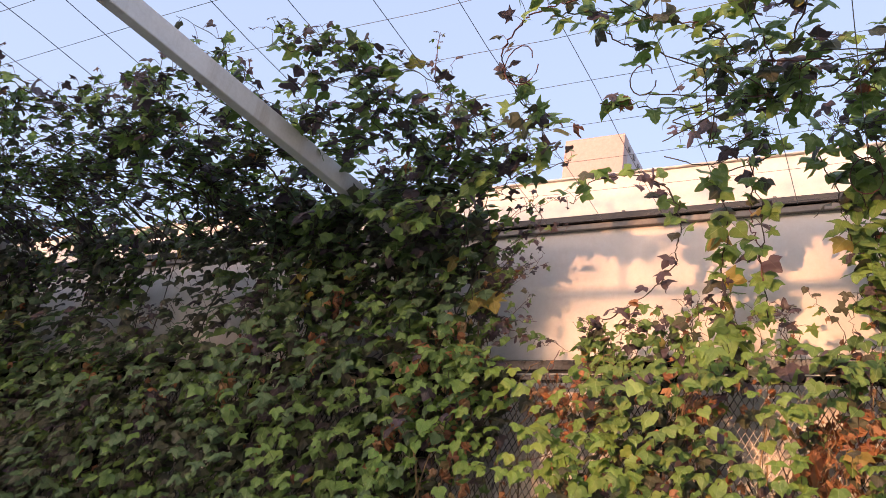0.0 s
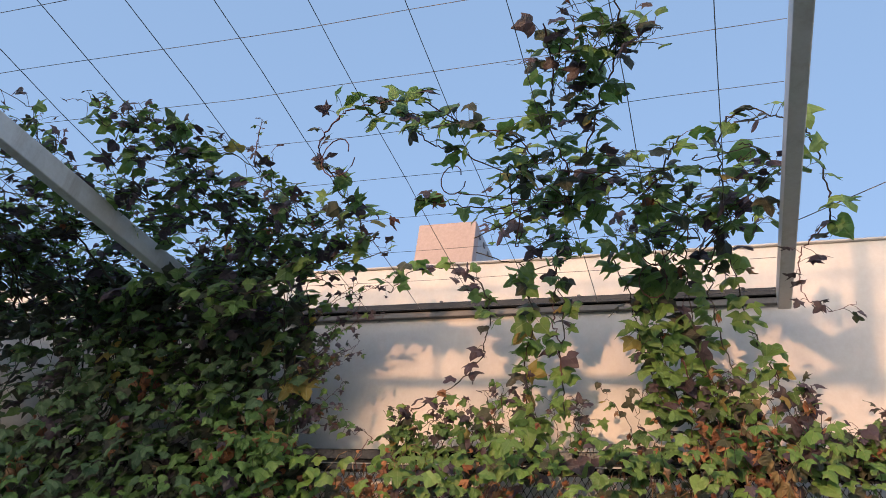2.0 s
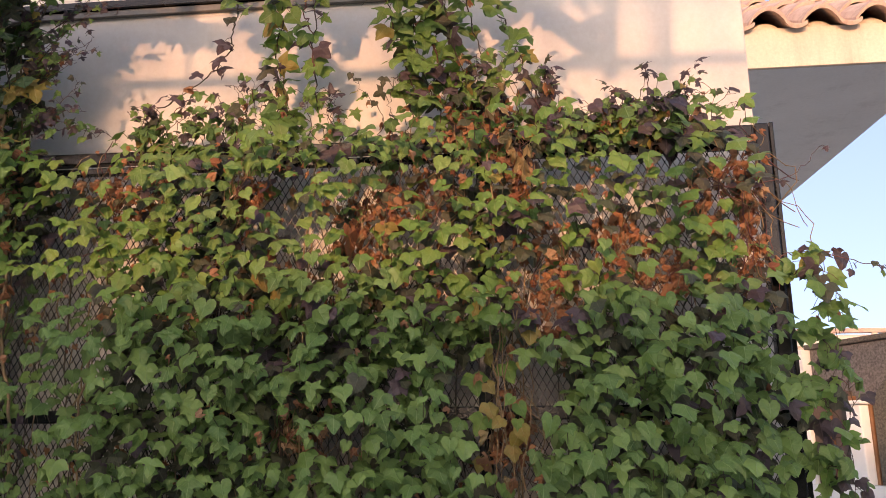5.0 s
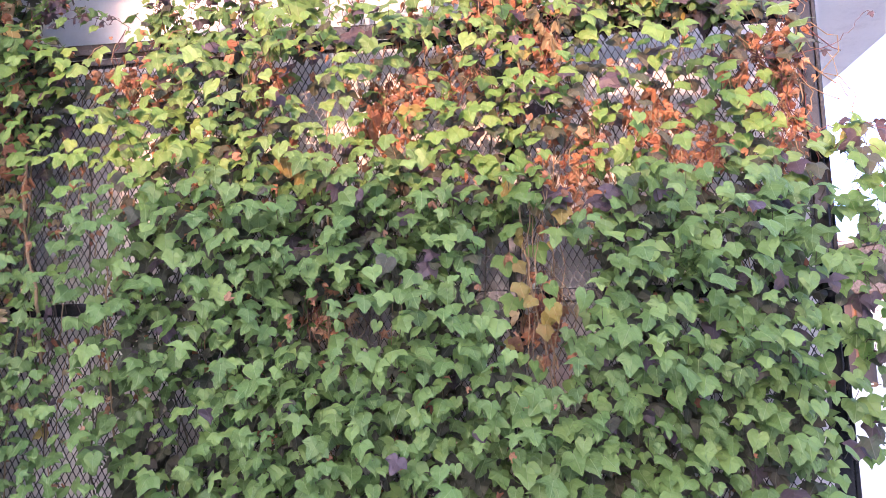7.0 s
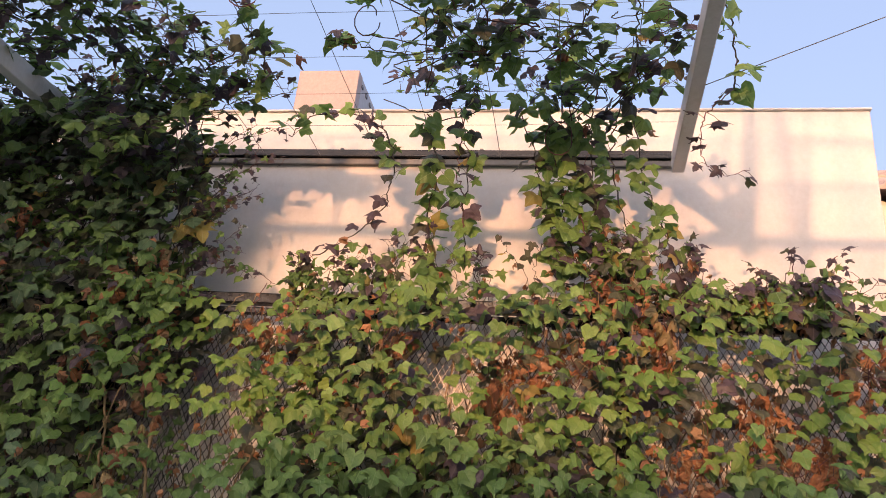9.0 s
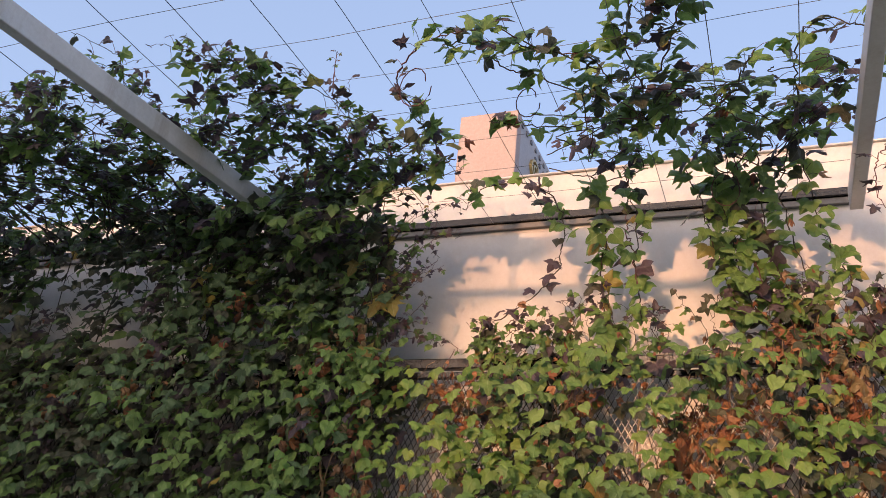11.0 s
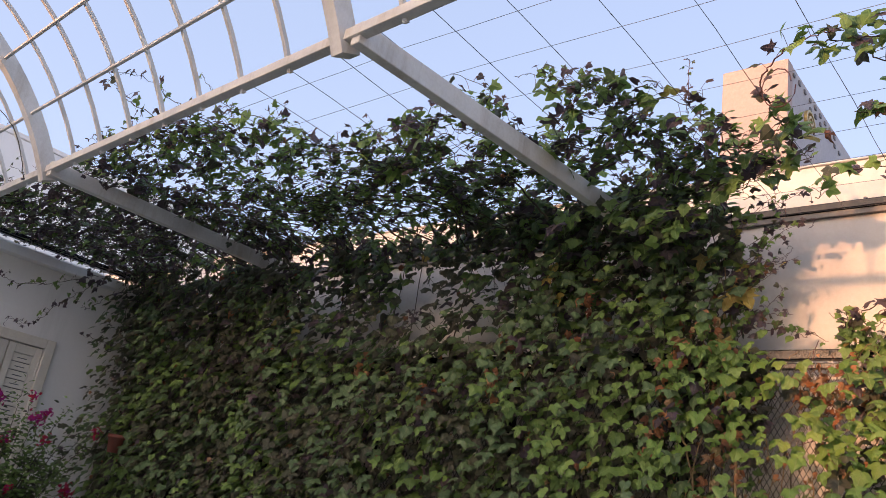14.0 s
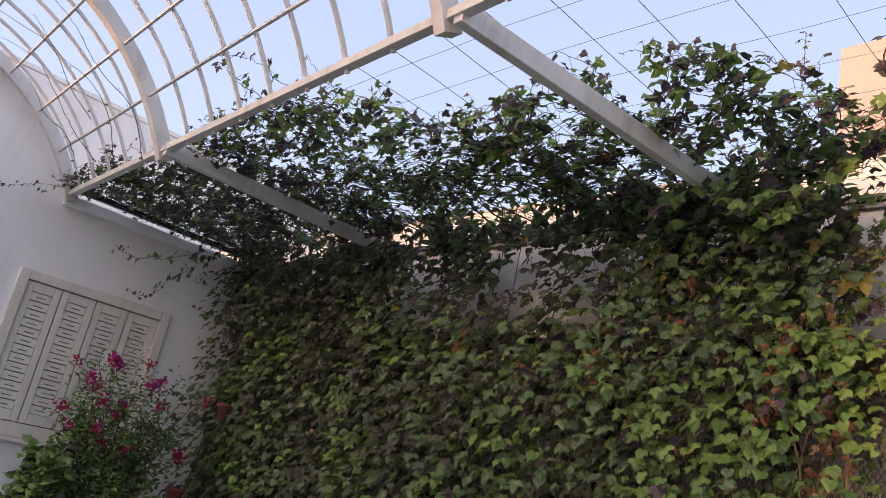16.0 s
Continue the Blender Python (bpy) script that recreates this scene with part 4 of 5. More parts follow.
for k in range(30):
    x = rnd.uniform(-6.4, -1.3)
    fb.stem(curve([(x, 3.06, 0.0), (x + rnd.gauss(0, 0.05), 3.05, 1.1), (x + rnd.gauss(0, 0.1), 3.04, 2.2), (x + rnd.gauss(0, 0.14), 3.03, 3.27)], 7, 0.006, rnd), rnd.uniform(0.0015, 0.0035), 4, rnd.choice((0, 0, 0, 2)), None, True)
for at, tone in (((-1.34, 2.93, 2.81), Y), ((-1.37, 2.93, 2.84), Y), ((-1.52, 2.90, 2.99), Y), ((-1.40, 2.92, 2.80), Y), ((-1.56, 2.90, 2.94), L), ((-1.42, 2.90, 2.60), Y), ((-1.62, 2.90, 3.08), L)):
    fb.leaf(at, (0.2, -1, 0.4), (rnd.gauss(0, 0.4), -0.2, -1), 0.085, tone, 6)
for cx, cz in ((-2.1, 2.80), (-2.16, 2.60), (-2.55, 2.62), (-2.62, 2.45), (-1.62, 2.55), (-1.66, 2.40), (-3.6, 2.5), (-1.75, 2.2), (-3.1, 2.35)):
    for k in range(9):
        fb.leaf((cx + rnd.gauss(0, 0.025), 2.90 + rnd.gauss(0, 0.02), cz + rnd.gauss(0, 0.05)), (rnd.gauss(0, 1), -1, rnd.gauss(0, 0.6)), (rnd.gauss(0, 0.4), 0, -1), rnd.uniform(0.03, 0.06), D, CR0 + rnd.randrange(6))
# withered strip down the edge of the shaded stretch
for k in range(150):
    zc = rnd.uniform(1.2, 2.75)
    wall_leaf(fb, rnd, -1.47 + rnd.gauss(0, 0.05) - 0.04 * math.sin(5 * zc), 2.93 + rnd.gauss(0, 0.03), zc, rnd.uniform(0.06, 0.10), rnd.choice((D, D, 6)))
for k in range(22):
    tuft(fb, rnd, rnd.uniform(-5.5, -1.7), 2.87, rnd.uniform(1.5, 2.9), rnd.uniform(0.04, 0.06))
fb.make(vine_b, near=lambda p: -3.2 < p.x and 1.7 < p.z < 3.0 and p.y < 3.0, count=260)

# canopy on the wires
rnd = random.Random(23)
vine_c = thing("canopy_vine", "leafy green and purple vine spread over pergola wires", "vine", (-4, 2.2, 3.3))
fc = Foliage()
EDGE_X = (-6.5, -5.3, -4.8, -4.2, -3.7, -3.2, -2.95, -2.7, -2.2, -1.7, -1.45, -1.3, -1.2)
EDGE_Y = (1.30, 1.38, 1.45, 1.36, 1.34, 1.52, 1.75, 1.92, 1.86, 1.86, 2.0, 2.25, 2.7)
def front(x):
    """How far the canopy reaches towards the vault."""
    return float(np.interp(x, EDGE_X, EDGE_Y))
for k in range(1060):
    x = rnd.uniform(-6.5, -1.22) if k % 3 else rnd.uniform(-4.2, -2.4) if k % 2 else rnd.uniform(-6.5, -4.2)
    f = front(x)
    y = f + (2.95 - f) * rnd.random() ** 0.9
    thin = noise.noise((x * 2.1, y * 2.1, 5.0))
    if -3.7 < x and y > 2.5 and rnd.random() < (0.32 if x < -2.4 else 0.22):
        continue
    if x > -4.6 and rnd.random() < 0.40 * (1 - (y - f) / (3.08 - f)) + 0.5 * max(0, thin):
        continue
    if x > -2.4 and rnd.random() < 0.05:
        continue
    zb = 3.30 + rnd.uniform(-0.03, 0.06)
    dx, dy = rnd.gauss(0, 0.24), rnd.gauss(-0.14, 0.16)
    x1, x2 = x + dx * 0.5, min(x + dx, -1.12)
    strand(fc, rnd, [(x, y, zb), (x1, max(y + dy * 0.5, front(x1)), zb + rnd.uniform(-0.03, 0.04)), (x2, max(y + dy, front(x2) - 0.06), zb + rnd.uniform(-0.03, 0.06))], 0.034, (0.045, 0.078) if x > -3 else (0.042, 0.070), (4, 1.4, 2.6, 0.9, 0.05, 0.05, 0, 2) if x > -4.2 else (1.2, 0.1, 3.6, 2.6, 0, 0, 0, 1.6), 0.0026, 0.5, 0.04, 0.006, 0, True, False, (0, -0.35, 1.0) if k % 4 else (0, -0.8, 0.5), True)
# young tips standing over the leaves
for k in range(46):
    x = rnd.uniform(-4.4, -1.3)
    y = front(x) + abs(rnd.gauss(0, 0.25))
    h = rnd.uniform(0.05, 0.13)
    strand(fc, rnd, [(x, y, 3.31), (x + rnd.gauss(0, 0.03), y - 0.02, 3.32 + h * 0.5), (x + rnd.gauss(0, 0.05), y - 0.03, 3.33 + h)], 0.026, (0.045, 0.07), (6, 1.5, 1.5, 1, 0, 0), 0.002, 0.6, 0.035)
# upright bare shoot with a purple tip
strand(fc, rnd, [(-1.30, 2.16, 3.33), (-1.29, 2.13, 3.42), (-1.285, 2.12, 3.49)], 0.013, (0.016, 0.036), (0.5, 0, 4, 1, 0, 0), 0.0025, 0.9, 0.016, 0.001, 1, True, True)
# shoots reaching past the girder and the beam
EAST_SHOOTS = ([(-3.0, 1.75, 3.33), (-3.2, 1.5, 3.36), (-3.3, 1.36, 3.42), (-3.35, 1.3, 3.5)], [(-3.5, 1.6, 3.32), (-3.7, 1.3, 3.36), (-3.8, 1.16, 3.42), (-3.85, 1.08, 3.52)], [(-3.4, 1.6, 3.32), (-3.55, 1.3, 3.4), (-3.62, 1.18, 3.48), (-3.9, 1.06, 3.53)],
            [(-2.2, 2.2, 3.32), (-2.05, 1.9, 3.34), (-1.98, 1.76, 3.34), (-2.05, 1.62, 3.34)], [(-2.6, 2.1, 3.32), (-2.35, 1.85, 3.35), (-2.2, 1.68, 3.36)], [(-1.5, 2.4, 3.30), (-1.62, 2.1, 3.36), (-1.6, 1.85, 3.38)], [(-1.4, 2.5, 3.3), (-1.3, 2.3, 3.34), (-1.27, 2.2, 3.40)])
WEST_SHOOTS = ([(-6.0, 2.0, 3.28), (-6.2, 1.5, 3.26), (-6.45, 1.2, 3.22), (-6.55, 0.9, 3.1)], [(-5.6, 1.8, 3.3), (-5.8, 1.4, 3.33), (-5.4, 1.2, 3.36)], [(-6.3, 2.6, 3.2), (-6.4, 2.45, 3.02), (-6.38, 2.3, 2.85), (-6.4, 2.15, 2.66), (-6.4, 1.98, 2.66)], [(-6.3, 2.5, 3.15), (-6.4, 2.2, 3.0), (-6.42, 1.95, 2.93), (-6.42, 1.8, 2.97)],
            [(-6.2, 2.95, 2.7), (-6.32, 2.75, 2.68), (-6.4, 2.57, 2.70)], [(-6.35, 2.7, 3.1), (-6.42, 2.6, 2.95), (-6.42, 2.5, 2.9)])
for n, pts in enumerate(EAST_SHOOTS + WEST_SHOOTS):
    strand(fc, rnd, pts, 0.030 if n > 6 else 0.045, (0.04, 0.07) if n > 6 else (0.06, 0.09), (4, 0.4, 4, 2, 0, 0), 0.0025, 0.7, 0.045)
# woody stems lying on the wires
for k in range(60):
    x, y = rnd.uniform(-6.3, -2.1), rnd.uniform(2.7, 3.0)
    fc.stem(curve([(x, y, 3.2), (x + rnd.gauss(0, 0.2), y - 0.3, 3.29), (x + rnd.gauss(0, 0.25), max(y - 0.6, front(x) + 0.15), 3.30 + rnd.uniform(-0.04, 0.04)), (x + rnd.gauss(0, 0.2), max(y - 0.8, front(x) + 0.1), 3.31)], 8, 0.004, rnd), rnd.uniform(0.003, 0.006), 5, 0, 0.0015)
# bare tendrils on the vault
for x0, a0, a1 in ((-5.0, 0.45, 1.3), (-5.35, 0.5, 1.2), (-5.9, 0.55, 1.25), (-6.2, 0.6, 1.1), (-5.6, 0.7, 1.4)):
    line = [(x0 + 0.10 * math.sin(9 * t + x0 * 5) - 0.15 * t, VAULT_C[0] + (VAULT_R - 0.03) * math.cos(a0 + (a1 - a0) * t), VAULT_C[1] + (VAULT_R - 0.03) * math.sin(a0 + (a1 - a0) * t)) for t in np.linspace(0, 1, 14)]
    strand(fc, rnd, [SKEW @ Vector(p) for p in line[::3]], 0.16, (0.015, 0.03), (2, 0, 2, 2, 0, 0), 0.003, 0.5, 0.02, 0.002, 0, True, True)
fc.make(vine_c, near=lambda p: -3 < p.x < -1 and p.z < 3.6, count=200)

# vine over the bright bay, hanging down to the fence
rnd = random.Random(24)
vine_d = thing("hanging_vine", "sparse vine with green and purple leaves hanging from pergola wires", "vine", (-0.2, 2.6, 3.3))
fd = Foliage()
MIXD = (6, 1.8, 1.8, 1.6, 0.15, 0.2)
FACE = (0.0, -0.75, 0.55)
def spray(cx, cy, rx, ry, count, size=(0.052, 0.086), low=3.30, high=3.37):
    """Short interlaced shoots over an oval of the wire net."""
    for k in range(count):
        a, r = rnd.uniform(0, 6.28), math.sqrt(rnd.random())
        x, y, zb = cx + rx * r * math.cos(a), cy + ry * r * math.sin(a), rnd.uniform(low, high)
        strand(fd, rnd, [(x, y, zb), (x + rnd.gauss(0, 0.05), y + rnd.gauss(0, 0.05), zb + rnd.uniform(-0.02, 0.03)), (x + rnd.gauss(0, 0.09), y + rnd.gauss(0, 0.09), zb + rnd.uniform(-0.04, 0.05))], 0.046, size, MIXD, 0.0018, 0.5, 0.05, 0.005, 0, True, False, FACE)
for cx, cy, rx, ry, count in ((-0.30, 2.48, 0.17, 0.20, 12), (-0.14, 2.36, 0.16, 0.16, 7), (-0.40, 2.72, 0.16, 0.14, 7), (-0.08, 2.70, 0.16, 0.16, 7), (0.08, 2.50, 0.10, 0.10, 4), (-0.12, 2.10, 0.10, 0.09, 6), (-0.14, 1.86, 0.09, 0.10, 8), (0.04, 1.80, 0.05, 0.10, 5), (0.30, 2.72, 0.11, 0.14, 9), (0.15, 2.80, 0.10, 0.12, 5), (0.34, 2.45, 0.06, 0.10, 4)):
    spray(cx, cy, rx, ry, count)
REACHING = (
    [(-0.30, 2.30, 3.31), (-0.36, 2.16, 3.33), (-0.49, 2.12, 3.34), (-0.61, 1.99, 3.35), (-0.76, 1.97, 3.35), (-0.88, 1.99, 3.34)],
    [(-0.32, 2.22, 3.31), (-0.48, 2.10, 3.33), (-0.64, 2.02, 3.33), (-0.80, 2.00, 3.33)],
    [(-0.88, 1.99, 3.34), (-0.98, 2.06, 3.30), (-1.02, 2.16, 3.28), (-0.96, 2.24, 3.28)],
    [(-0.20, 2.40, 3.31), (-0.22, 2.15, 3.32), (-0.18, 1.95, 3.34), (-0.17, 1.76, 3.36)],
    [(-0.14, 2.30, 3.31), (-0.06, 2.06, 3.33), (0.02, 1.88, 3.35), (0.04, 1.70, 3.38)],
    [(-0.30, 2.50, 3.31), (-0.52, 2.52, 3.30), (-0.68, 2.46, 3.30), (-0.78, 2.44, 3.31)],
    [(-0.35, 2.40, 3.31), (-0.52, 2.24, 3.32), (-0.62, 2.20, 3.34), (-0.66, 2.12, 3.34)],
    [(-0.10, 2.55, 3.32), (0.06, 2.48, 3.31), (0.12, 2.36, 3.33), (0.16, 2.30, 3.36)],
    [(0.06, 2.55, 3.30), (0.16, 2.66, 3.29), (0.26, 2.70, 3.30), (0.34, 2.62, 3.32)],
    [(0.30, 2.72, 3.30), (0.28, 2.48, 3.33), (0.29, 2.30, 3.37), (0.36, 2.24, 3.39), (0.45, 2.28, 3.38)],
    # swag in front of the coping, and the side shoots of the shaded stretch
    [(-1.06, 2.95, 3.22), (-0.98, 2.98, 3.34), (-0.82, 3.0, 3.36), (-0.68, 3.0, 3.28), (-0.62, 3.0, 3.12)],
    [(-1.30, 2.60, 3.30), (-1.12, 2.50, 3.30), (-1.00, 2.42, 3.30), (-0.94, 2.50, 3.28)],
    [(-1.25, 2.75, 3.28), (-1.08, 2.66, 3.28), (-0.98, 2.62, 3.28)],
    [(-1.02, 2.20, 3.30), (-1.04, 2.34, 3.30), (-1.02, 2.50, 3.29), (-1.06, 2.66, 3.28)],
)
for n, pts in enumerate(REACHING):
    strand(fd, rnd, pts, 0.048 if n == 2 else 0.026, (0.030, 0.052) if n == 2 else (0.045, 0.074), (1.2, 0.4, 4, 1.4, 0, 0) if n == 2 else (6, 2.0, 1.2, 1.4, 0.2, 0.15), 0.0028, 0.4, 0.045, 0.004, rnd.choice((0, 1)), False, True, FACE)
# strands hanging past the rail down to the fence
HANGING = (
    ([(-0.62, 3.0, 3.12), (-0.63, 3.0, 3.04), (-0.65, 3.0, 2.93), (-0.75, 3.0, 2.82), (-0.90, 3.0, 2.72)], 0.050, (0.035, 0.06), (1.5, 0.5, 5, 1, 0, 0.2)),
    ([(-0.49, 2.9, 3.30), (-0.46, 3.0, 3.13), (-0.47, 3.02, 2.93), (-0.46, 3.02, 2.75), (-0.45, 3.03, 2.64)], 0.024, (0.050, 0.078), (5, 4.5, 0.4, 0.6, 0.4, 0.1)),
    ([(-0.36, 2.9, 3.33), (-0.33, 3.0, 3.12), (-0.33, 3.02, 2.93), (-0.31, 3.02, 2.70)], 0.036, (0.035, 0.062), (4, 3.0, 1.6, 1, 0.3, 0.3)),
    ([(-0.34, 2.9, 3.32), (-0.37, 3.0, 3.15), (-0.35, 3.0, 3.02), (-0.33, 3.02, 2.86)], 0.040, (0.035, 0.06), (3, 3.0, 2.2, 1, 0.3, 0.3)),
    ([(-0.13, 2.85, 3.30), (-0.07, 3.0, 3.16), (-0.03, 3.02, 2.95), (0.06, 3.03, 2.70)], 0.022, (0.048, 0.078), (6, 2.6, 0.9, 1.4, 0.2, 0.2)),
    ([(-0.04, 2.85, 3.30), (0.02, 3.0, 3.10), (0.05, 3.02, 2.90), (0.12, 3.03, 2.68)], 0.022, (0.048, 0.078), (6, 2.6, 0.9, 1.4, 0.2, 0.2)),
    ([(0.06, 2.85, 3.30), (0.08, 3.0, 3.12), (0.11, 3.02, 2.92), (0.18, 3.03, 2.68)], 0.024, (0.045, 0.075), (5, 2.4, 1.4, 1.6, 0.3, 0.3)),
    ([(0.14, 2.85, 3.30), (0.14, 3.0, 3.14), (0.18, 3.02, 2.92), (0.27, 3.03, 2.68)], 0.026, (0.040, 0.070), (4, 2.4, 1.8, 1.6, 0.3, 0.5)),
    ([(0.24, 2.85, 3.32), (0.22, 3.0, 3.16), (0.26, 3.02, 2.94), (0.33, 3.03, 2.70)], 0.034, (0.035, 0.060), (3, 3, 2, 1.2, 0.5, 0.8)),
    ([(0.29, 2.85, 3.31), (0.33, 3.0, 3.08), (0.38, 3.0, 2.94), (0.43, 3.0, 2.82), (0.47, 3.02, 2.70)], 0.030, (0.038, 0.066), (3, 4, 1, 0.6, 0.8, 1.0)),
)
for pts, every, size, tones in HANGING:
    strand(fd, rnd, pts, every * 0.85, (size[0] * 1.12, size[1] * 1.12), tones, 0.0026, 0.35, 0.038, 0.005, rnd.choice((0, 1)), False, True, (0.0, -0.9, 0.4))
# shoot looped over the beam, its dark end hanging free
strand(fd, rnd, [(0.45, 2.28, 3.38), (0.52, 2.34, 3.40), (0.57, 2.44, 3.36), (0.60, 2.54, 3.27), (0.60, 2.60, 3.20)], 0.030, (0.055, 0.085), (6, 2, 0.3, 1, 0, 0), 0.003, 0.3, 0.04, 0.003, 0, False, True, FACE)
strand(fd, rnd, [(0.60, 2.60, 3.20), (0.54, 2.60, 3.14), (0.50, 2.60, 3.08), (0.49, 2.61, 3.00), (0.51, 2.62, 2.92), (0.56, 2.63, 2.89), (0.64, 2.63, 2.92)], 0.034, (0.050, 0.075), (0.6, 0, 6, 1, 0, 0), 0.0026, 0.6, 0.035, 0.003, 1, True, True, FACE)
# looped bare tendrils
for cx, cy, cz, r in ((-0.96, 2.12, 3.29, 0.055), (0.02, 2.86, 3.18, 0.05), (-0.60, 2.30, 3.29, 0.04)):
    fd.stem([(cx + r * math.cos(0.5 * k), cy + 0.004 * k, cz + 1.3 * r * math.sin(0.5 * k)) for k in range(14)], 0.0022, 5, 1)
for k in range(18):
    x, y = rnd.uniform(-0.5, 0.3), rnd.uniform(2.3, 2.9)
    fd.stem(curve([(x, y, 3.29), (x + rnd.gauss(0, 0.07), y + rnd.gauss(0, 0.06), 3.33), (x + rnd.gauss(0, 0.12), y + rnd.gauss(0, 0.1), 3.28), (x + rnd.gauss(0, 0.15), y + rnd.gauss(0, 0.12), 3.31)], 8, 0.002, rnd), rnd.uniform(0.0018, 0.003), 5, rnd.choice((0, 0, 1)))
fd.make(vine_d, near=lambda p: True, count=280)

# ---- shrub with magenta flowers, leafy bush, and pots ----
rnd = random.Random(25)
shrub = thing("flowering_shrub", "green bougainvillea bush with magenta and red flowers", "shrub", (-5.95, 2.05, 0))
fs = Foliage()
def branch(fo, base, tip, leaves, size, kinds, start=0.45):
    """A thin woody branch, leafy over its upper part."""
    (bx, by), (tx, ty, tz) = base, tip
    pts = [(bx, by, 0.0), (bx + (tx - bx) * 0.25, by + (ty - by) * 0.25, tz * 0.5), (bx + (tx - bx) * 0.65, by + (ty - by) * 0.65, tz * 0.82), (tx, ty, tz)]
    line = curve(pts, 9, 0.007, rnd)
    fo.stem(line, 0.006, 4, 0, 0.0015, True)
    for q in line[int(len(line) * start):]:
        for _ in range(leaves):
            d = Vector((rnd.gauss(0, 1), rnd.gauss(0, 1), rnd.gauss(0.2, 0.8))).normalized()
            fo.leaf(q + d * rnd.uniform(0.01, 0.09), (rnd.gauss(0.3, 0.6), rnd.gauss(-0.3, 0.6), 1), d, rnd.uniform(*size), G if rnd.random() < 0.8 else B, rnd.choice(kinds))
    return line[-1]
SLIM = (SM0, SM0 + 1, SM0 + 2)
BLOOMS = ((1.88, 2.08, 8, 46), (1.95, 2.05, 8, 40), (2.16, 1.96, 8, 46), (2.24, 2.00, 8, 24), (1.74, 1.92, 8, 34), (1.83, 1.87, 9, 30), (1.90, 1.78, 8, 30), (2.02, 1.72, 8, 22), (1.61, 1.69, 9, 34), (1.95, 1.50, 9, 34), (2.14, 1.50, 9, 14),
          (2.57, 1.53, 9, 46), (1.86, 1.60, 8, 18), (2.27, 1.84, 9, 22), (2.05, 1.80, 8, 18), (1.72, 1.58, 8, 14), (2.60, 1.94, 9, 22), (2.14, 2.10, 9, 12), (1.66, 2.00, 9, 12))
for y, z, colour, count in BLOOMS:
    tip = branch(fs, (-5.95, 2.05), (-5.9 + rnd.uniform(-0.12, 0.10), y, z), 5, (0.03, 0.05), SLIM)
    for _ in range(count):
        d = Vector([rnd.gauss(0, 1) for _ in range(3)]).normalized()
        fs.leaf(tip + Vector((0.05, -0.02, 0.01)) + d * rnd.uniform(0, 0.05 + 0.0006 * count), d, [rnd.gauss(0, 1) for _ in range(3)], rnd.uniform(0.03, 0.042), colour if rnd.random() < 0.8 else 17 - colour, rnd.choice(SLIM))
for k in range(34):
    a, r = rnd.uniform(0, 6.28), math.sqrt(rnd.random())
    branch(fs, (-5.95, 2.05), (-5.95 + 0.22 * r * math.cos(a), 2.08 + 0.46 * r * math.sin(a), rnd.uniform(1.35, 2.02) - 0.2 * r), 8, (0.032, 0.055), SLIM)
for y, z in ((2.40, 2.10), (2.52, 2.06), (2.62, 2.02), (2.05, 2.16), (1.78, 2.06)):
    branch(fs, (-5.95, 2.05), (-5.9, y, z), 4, (0.025, 0.04), SLIM, 0.6)
fs.make(shrub, mats=LEAF_MATS + [PETAL, PETAL_RED])
bush = thing("leafy_bush", "low green bush with soft pointed leaves beside the wall", "shrub", (-5.8, 1.62, 0))
fl = Foliage()
for k in range(26):
    a, r = rnd.uniform(0, 6.28), math.sqrt(rnd.random())
    branch(fl, (-5.8, 1.62), (-5.8 + 0.16 * r * math.cos(a), 1.64 + 0.24 * r * math.sin(a), rnd.uniform(1.1, 1.52) - 0.15 * r), 5, (0.045, 0.075), (4, 4, PL0 + 4))
fl.make(bush)

def pot(at, r, h, label):
    p = thing("flower_pot", label, "pot", at)
    bm = bmesh.new()
    prof = [(0.0, 0.0), (0.68, 0.0), (0.95, 0.8), (1.08, 0.8), (1.08, 1.0), (0.92, 1.0), (0.86, 0.85), (0.0, 0.85)]
    n = 20
    rings = [[bm.verts.new((r * a * math.cos(6.2832 * k / n), r * a * math.sin(6.2832 * k / n), h * b)) for k in range(n)] for a, b in prof[1:-1]]
    for u, v in zip(rings[:-1], rings[1:]):
        for k in range(n):
            bm.faces.new((u[k], u[(k + 1) % n], v[(k + 1) % n], v[k]))
    bm.faces.new(rings[0][::-1])
    bm.faces.new(rings[-1])
    part("pot_body", bm, TERRA, p, "", True)
    return p
for at, r, label in (((-5.97, 2.85, 1.86), 0.060, "small red clay pot hung on the vine-covered fence"), ((-6.12, 2.72, 1.18), 0.070, "brown clay pot hung low on the vine-covered fence")):
    hp = pot(at, r, 0.13, label)
    hook = tube(curve([(0, 0.0, 0.14), (0.0, 0.1, 0.22), (0, 3.09 - at[1], 0.26)], 5), 0.003, 5)
    part("hook", hook, WIRE, hp, "thin wire hook")

